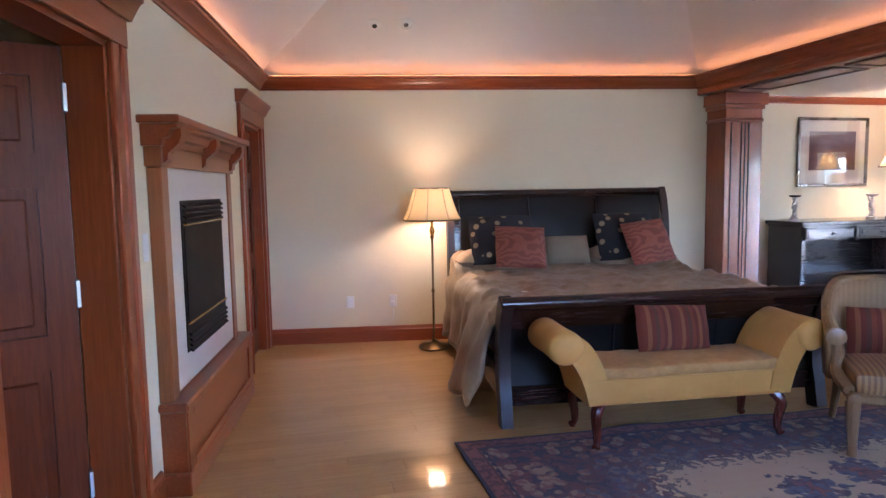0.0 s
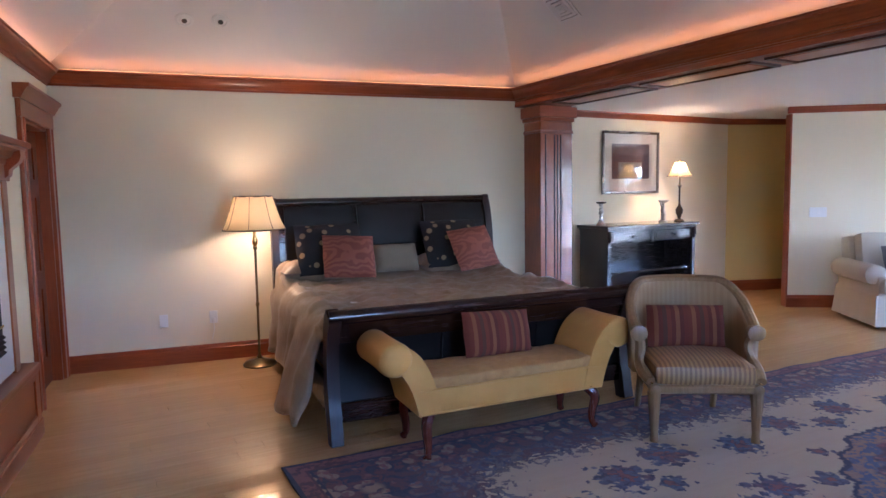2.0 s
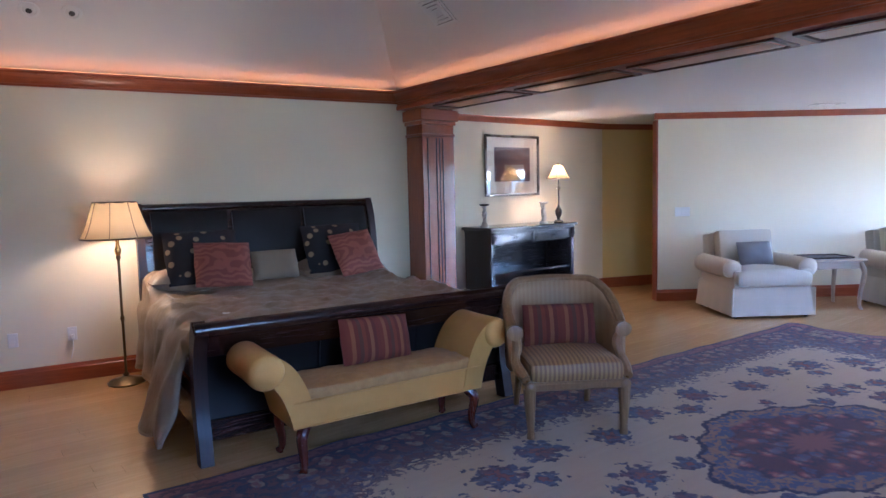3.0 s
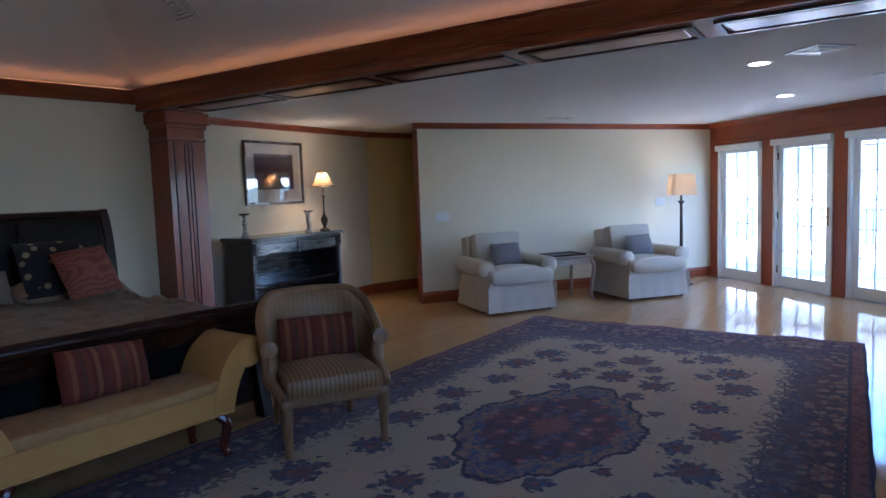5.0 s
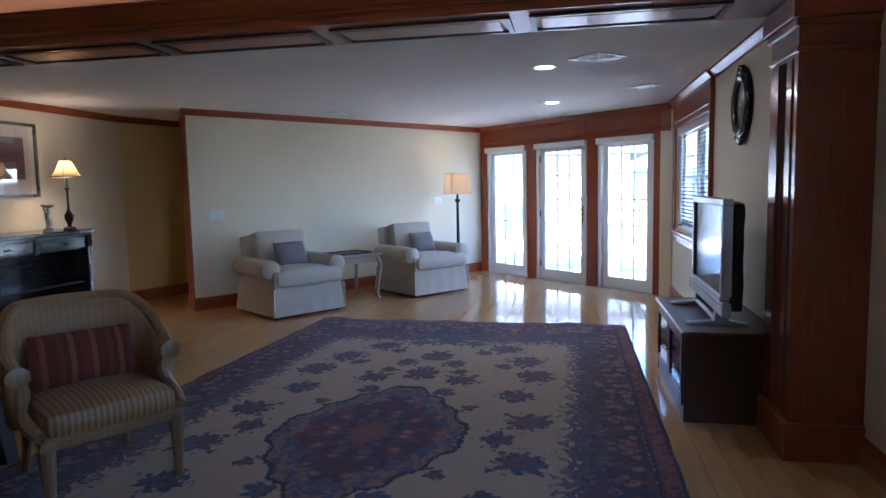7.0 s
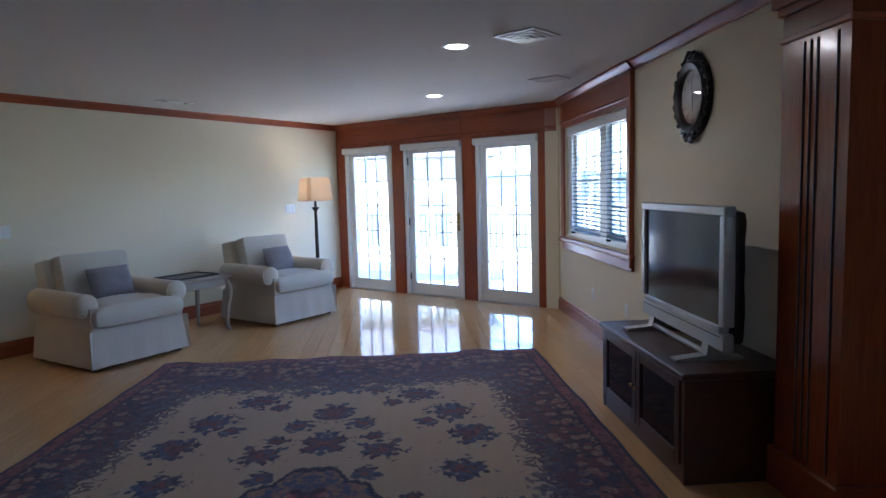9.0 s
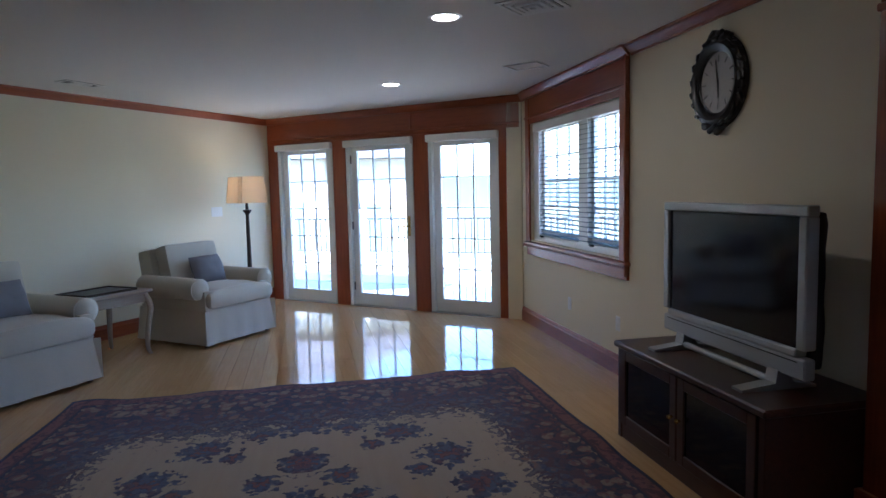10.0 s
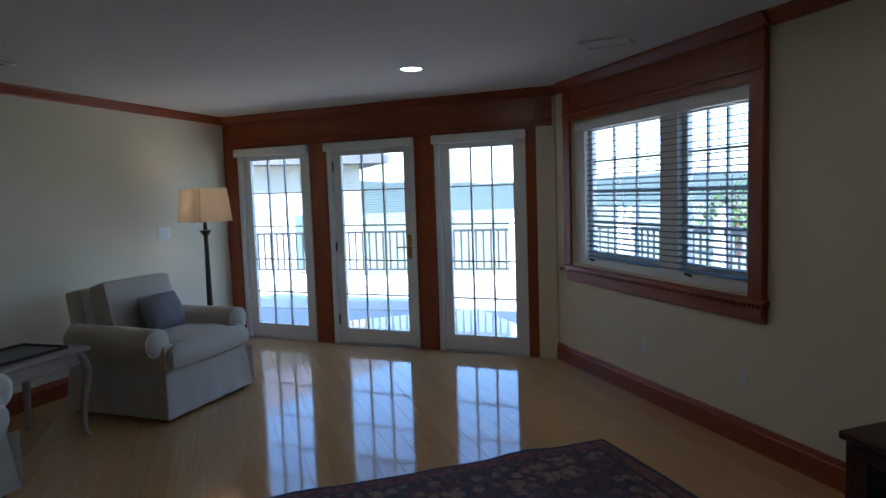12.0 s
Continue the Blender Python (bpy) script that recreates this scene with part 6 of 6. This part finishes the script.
CREAM, NAVY, BLUE, ROSE, PLUM, TAN = (0.50, 0.39, 0.265), (0.034, 0.036, 0.066), (0.075, 0.092, 0.155), (0.22, 0.088, 0.078), (0.098, 0.045, 0.055), (0.30, 0.205, 0.135)
fine = noise_at(t_, MV, 24.0, 2.0, 0.5)
curl = noise_at(t_, MV, 8.0, 4.0, 0.65, 1.8)
leafy = math_node(t_, "MULTIPLY_ADD", curl, 0.6, math_node(t_, "MULTIPLY", fine, 0.4))


def vor(scale, rnd=0.6):
    n = add(t_, "ShaderNodeTexVoronoi", Scale=scale, Randomness=rnd)
    t_.links.new(MV, n.inputs["Vector"])
    return n


def below(a, lim, soft=0.02):
    """1 where a is under lim."""
    r = t_.nodes.new("ShaderNodeMapRange")
    r.inputs["From Min"].default_value, r.inputs["From Max"].default_value = lim - soft, lim + soft
    r.inputs["To Min"].default_value, r.inputs["To Max"].default_value = 1.0, 0.0
    t_.links.new(a, r.inputs["Value"])
    return r.outputs[0]


# flowers: lobed sprays at set places of one quarter, mirrored to the other three
petal = vor(9.0, 0.9)
leaves = vor(12.0, 1.0)
blob = below(math_node(t_, "ADD", leaves.outputs["Distance"], math_node(t_, "MULTIPLY", math_node(t_, "SUBTRACT", fine, 0.5), 0.3)), 0.42, 0.03)
SPRAYS = [(1.73, 0.0, 0.160, 8), (1.54, 0.20, 0.101, 6), (1.22, 0.0, 0.168, 6), (1.10, 0.34, 0.134, 7), (1.30, 0.30, 0.067, 5), (0.80, 0.28, 0.084, 5), (0.78, 0.80, 0.134, 8), (0.50, 0.52, 0.059, 5),
          (0.30, 0.93, 0.143, 8), (0.0, 0.78, 0.101, 6), (1.27, 0.90, 0.151, 8), (1.66, 0.80, 0.151, 7), (1.50, 0.62, 0.084, 5), (2.06, 0.58, 0.151, 7), (1.90, 0.40, 0.076, 5), (2.33, 0.0, 0.202, 8), (2.20, 0.27, 0.101, 6)]
spray = None
for k, (sx, sy, sr, lobes) in enumerate(SPRAYS):
    dx, dy = math_node(t_, "SUBTRACT", ax, sx), math_node(t_, "SUBTRACT", ay, sy)
    d = math_node(t_, "MULTIPLY", math_node(t_, "SQRT", math_node(t_, "MULTIPLY_ADD", dx, dx, math_node(t_, "MULTIPLY", dy, dy))), 1 / sr)
    lobe = math_node(t_, "COSINE", math_node(t_, "MULTIPLY_ADD", math_node(t_, "ARCTAN2", dy, dx), float(lobes), k * 1.3))
    d = math_node(t_, "MULTIPLY_ADD", lobe, 0.11, d)
    spray = d if spray is None else math_node(t_, "MINIMUM", spray, d)
rag = math_node(t_, "MULTIPLY_ADD", math_node(t_, "SUBTRACT", curl, 0.5), 1.1, math_node(t_, "MULTIPLY", math_node(t_, "SUBTRACT", fine, 0.5), 1.5))
sd = math_node(t_, "ADD", spray, rag)
SLATE, MAUVE = (0.105, 0.112, 0.160), (0.150, 0.082, 0.092)
flower = mixed(t_, below(petal.outputs["Distance"], 0.45, 0.12), SLATE, MAUVE)
flower = mixed(t_, math_node(t_, "MULTIPLY", below(fine, 0.46, 0.05), 0.75), flower, NAVY)
flower = mixed(t_, math_node(t_, "MULTIPLY", blob, 0.35), flower, BLUE)
flower = mixed(t_, below(sd, 0.30, 0.08), flower, mixed(t_, below(fine, 0.5, 0.05), PLUM, ROSE))
streak = t_.nodes.new("ShaderNodeMapping")
streak.inputs["Scale"].default_value = (0.7, 9.0, 1.0)
t_.links.new(v_, streak.inputs["Vector"])
worn = math_node(t_, "MULTIPLY_ADD", noise_at(t_, streak.outputs[0], 2.4, 4.0), 0.35, math_node(t_, "MULTIPLY", noise_at(t_, v_, 2.0), 0.25))
field = mixed(t_, worn, CREAM, TAN)
mask = math_node(t_, "MAXIMUM", below(sd, 0.86, 0.06), math_node(t_, "MULTIPLY", below(sd, 1.30, 0.06), below(leaves.outputs["Distance"], 0.36, 0.05)))
field = mixed(t_, mask, field, flower)
# medallion
ex, ey = math_node(t_, "MULTIPLY", X, 1 / 0.98), math_node(t_, "MULTIPLY", Y, 1 / 0.64)
e = math_node(t_, "SQRT", math_node(t_, "ADD", math_node(t_, "MULTIPLY", ex, ex), math_node(t_, "MULTIPLY", ey, ey)))
ang = math_node(t_, "ARCTAN2", ey, ex)
e = math_node(t_, "MULTIPLY_ADD", math_node(t_, "ADD", math_node(t_, "ABSOLUTE", ex), math_node(t_, "ABSOLUTE", ey)), 0.45, math_node(t_, "MULTIPLY", e, 0.60))
e = math_node(t_, "ADD", e, math_node(t_, "MULTIPLY", math_node(t_, "COSINE", math_node(t_, "MULTIPLY", ang, 16.0)), 0.035))
e = math_node(t_, "ADD", e, math_node(t_, "MULTIPLY", math_node(t_, "SUBTRACT", fine, 0.5), 0.10))
inner = ramp(t_, vor(10.0, 1.0).outputs["Distance"], (0.12, (0.36, 0.20, 0.16)), (0.26, (0.34, 0.12, 0.10)), (0.40, (0.20, 0.065, 0.065)), (0.6, PLUM))
inner = mixed(t_, math_node(t_, "MULTIPLY", below(math_node(t_, "MULTIPLY_ADD", noise_at(t_, MV, 3.5, 2.0), 0.5, math_node(t_, "MULTIPLY", leafy, 0.5)), 0.49, 0.03), 0.8), inner, mixed(t_, blob, NAVY, BLUE))
inner = mixed(t_, below(e, 0.22, 0.05), inner, mixed(t_, blob, ROSE, BLUE))
ringcol = mixed(t_, below(leafy, 0.5, 0.03), BLUE, mixed(t_, fine, TAN, ROSE))
med = mixed(t_, below(e, 0.72), ringcol, inner)
med = mixed(t_, math_node(t_, "SUBTRACT", below(e, 1.0, 0.01), below(e, 0.95, 0.01)), med, NAVY)
col = mixed(t_, below(e, 1.0, 0.012), field, med)
# corner pieces and border
cx, cy = math_node(t_, "MULTIPLY", math_node(t_, "SUBTRACT", RX, ax), 1 / 1.25), math_node(t_, "MULTIPLY", math_node(t_, "SUBTRACT", RY, ay), 1 / 0.95)
ce = math_node(t_, "ADD", math_node(t_, "SQRT", math_node(t_, "ADD", math_node(t_, "MULTIPLY", cx, cx), math_node(t_, "MULTIPLY", cy, cy))), math_node(t_, "MULTIPLY", math_node(t_, "SUBTRACT", leafy, 0.5), 1.0))
ground = mixed(t_, below(curl, 0.5, 0.05), (0.115, 0.060, 0.068), (0.052, 0.058, 0.100))
busy = mixed(t_, math_node(t_, "MULTIPLY", blob, 0.75), ground, mixed(t_, below(fine, 0.5, 0.08), BLUE, (0.11, 0.10, 0.13)))
busy = mixed(t_, math_node(t_, "MULTIPLY", below(leafy, 0.46, 0.04), 0.75), busy, (0.20, 0.155, 0.145))
rosette = vor(3.2, 0.7)
busy = mixed(t_, math_node(t_, "MULTIPLY", below(rosette.outputs["Distance"], 0.30, 0.03), blob), busy, mixed(t_, fine, ROSE, TAN))
busy = mixed(t_, below(rosette.outputs["Distance"], 0.12, 0.03), busy, TAN)
col = mixed(t_, below(ce, 1.0, 0.03), col, busy)
bi = math_node(t_, "MINIMUM", math_node(t_, "MULTIPLY", math_node(t_, "SUBTRACT", RX, ax), 0.62), math_node(t_, "SUBTRACT", RY, ay))
bd = math_node(t_, "MINIMUM", math_node(t_, "SUBTRACT", RX, ax), math_node(t_, "SUBTRACT", RY, ay))
bw = math_node(t_, "ADD", bi, math_node(t_, "MULTIPLY", math_node(t_, "SUBTRACT", leafy, 0.5), 0.9))
col = mixed(t_, below(bw, 0.56, 0.015), col, busy)
outer = mixed(t_, blob, mixed(t_, below(curl, 0.5, 0.03), (0.14, 0.06, 0.06), NAVY), mixed(t_, below(fine, 0.47, 0.04), TAN, ROSE))
outer = mixed(t_, below(rosette.outputs["Distance"], 0.2, 0.05), outer, mixed(t_, blob, TAN, NAVY))
col = mixed(t_, math_node(t_, "MULTIPLY", below(bw, 0.33, 0.02), 0.85), col, outer)
guard = mixed(t_, below(vor(14.0, 0.2).outputs["Distance"], 0.33, 0.05), NAVY, TAN)
col = mixed(t_, below(bd, 0.135, 0.003), col, guard)
col = mixed(t_, below(bd, 0.115, 0.003), col, PLUM)
col = mixed(t_, math_node(t_, "MULTIPLY", below(bd, 0.10, 0.003), below(leafy, 0.52, 0.03)), col, ROSE)
col = mixed(t_, below(bd, 0.022, 0.003), col, NAVY)
# worn pile
col = mixed(t_, math_node(t_, "MULTIPLY", noise_at(t_, v_, 3.5, 5.0), 0.10), col, (0.34, 0.29, 0.25))
t_.links.new(mixed(t_, math_node(t_, "MULTIPLY", noise_at(t_, v_, 150.0, 2.0), 0.16), col, (0.05, 0.04, 0.05)), b_.inputs["Base Color"])
b_.inputs["Roughness"].default_value = 0.95
b_.inputs["Sheen Weight"].default_value = 0.07
b_.inputs["Sheen Roughness"].default_value = 0.55
b_.inputs["Specular IOR Level"].default_value = 0.12
bumped(t_, b_, math_node(t_, "MULTIPLY_ADD", noise_at(t_, v_, 220.0, 2.0), 0.5, noise_at(t_, v_, 4.0, 3.0)), 0.35, 0.006)
RUG = m_
bm = bmesh.new()
nx, ny = 120, 64
top = []
for i in range(nx + 1):
    row = []
    for j in range(ny + 1):
        x, y = -RX + 2 * RX * i / nx, -RY + 2 * RY * j / ny
        edge = min(RX - abs(x), RY - abs(y))
        ripple = max(0.0, noise.noise(Vector((x * 2.2, y * 2.2, 5)))) * 0.032 * max(0.0, 1 - edge / 0.30)
        off = 0.012 * noise.noise(Vector((x * 3, y * 3, 9))) if edge < 0.01 else 0.0
        row.append(bm.verts.new((x + (off if RX - abs(x) < 0.01 else 0), y + (off if RY - abs(y) < 0.01 else 0), 0.010 + ripple)))
    top.append(row)
for i in range(nx):
    for j in range(ny):
        bm.faces.new((top[i][j], top[i + 1][j], top[i + 1][j + 1], top[i][j + 1]))
flat = bm.loops.layers.uv.new("weave")
for f in bm.faces:
    for l in f.loops:
        l[flat].uv = l.vert.co.xy
# the woven sheet is a little wider at its west end
for row in top:
    for v in row:
        v.co.y += max(0.0, (v.co.y + RY) / (2 * RY)) * (-0.025 - 0.058 * v.co.x)
r = bmesh.ops.extrude_edge_only(bm, edges=[e_ for e_ in bm.edges if e_.is_boundary])
for v in r["geom"]:
    if isinstance(v, bmesh.types.BMVert):
        v.co.z = 0.0005
rug = thing("rug", pose(RC[0], RC[1], 0.0), "large worn floral wool rug in navy, rose and cream", "rug")
part("weave", bm, RUG, rug)
# ---- floor boards ----
def inside_spans(y):
    """Stretches of x inside the room at a given y."""
    xs = []
    for (x0, y0), (x1, y1) in zip(ROOM, ROOM[1:] + ROOM[:1]):
        if (y0 > y) != (y1 > y):
            xs.append(x0 + (y - y0) / (y1 - y0) * (x1 - x0))
    xs.sort()
    return list(zip(xs[::2], xs[1::2]))


PW, GAP = 0.125, 0.0016
floor_ob = bpy.data.objects["floor"]
rnd = random.Random(11)
boards = []
row = 0
y = -0.62
while y < 6.8:
    spans = {}
    for yy in (y + 0.002, y + PW / 2, y + PW - 0.002):
        for k, (a, b) in enumerate(inside_spans(yy)):
            o = spans.get(k, (a, b))
            spans[k] = (min(o[0], a), max(o[1], b))
    for a, b in spans.values():
        x = a - rnd.uniform(0.1, 1.2)
        while x < b:
            n = rnd.uniform(0.8, 2.1)
            x0, x1 = max(x, a - 0.02), min(x + n, b + 0.02)
            if x1 - x0 > 0.03:
                boards.append((x0, x1, y))
            x += n
    y += PW
bm = bmesh.new()
box(bm, 0.0, 1.0, 0.0, PW - GAP, -0.017, 0.0)
plank_me = bpy.data.meshes.new("plank")
bmesh.ops.recalc_face_normals(bm, faces=bm.faces)
bm.to_mesh(plank_me)
bm.free()
plank_me.materials.append(MAPLE)
verts, faces, count = [], [], 0
near = sorted(boards, key=lambda b: abs(b[2] - 2.2) + 0.55 * abs((b[0] + b[1]) / 2 - 7.2))
for i, (x0, x1, y) in enumerate(near):
    if i < 300:
        ob = new("plank", plank_me)
        ob.parent = floor_ob
        ob.matrix_basis = Matrix.LocRotScale((x0, y, rnd.uniform(-0.0006, 0.0)), None, (x1 - x0 - GAP, 1, 1))
    else:
        k = len(verts)
        z = rnd.uniform(-0.0006, 0.0)
        verts += [(xx, yy, zz) for zz in (-0.017, z) for yy in (y, y + PW - GAP) for xx in (x0, x1 - GAP)]
        faces += [tuple(k + q for q in f) for f in ((0, 2, 3, 1), (4, 5, 7, 6), (0, 1, 5, 4), (2, 6, 7, 3), (0, 4, 6, 2), (1, 3, 7, 5))]
me = bpy.data.meshes.new("planks")
me.from_pydata(verts, [], faces)
me.materials.append(MAPLE)
rest = new("planks", me)
rest.parent = floor_ob
tagged(rest, kind="stuff")
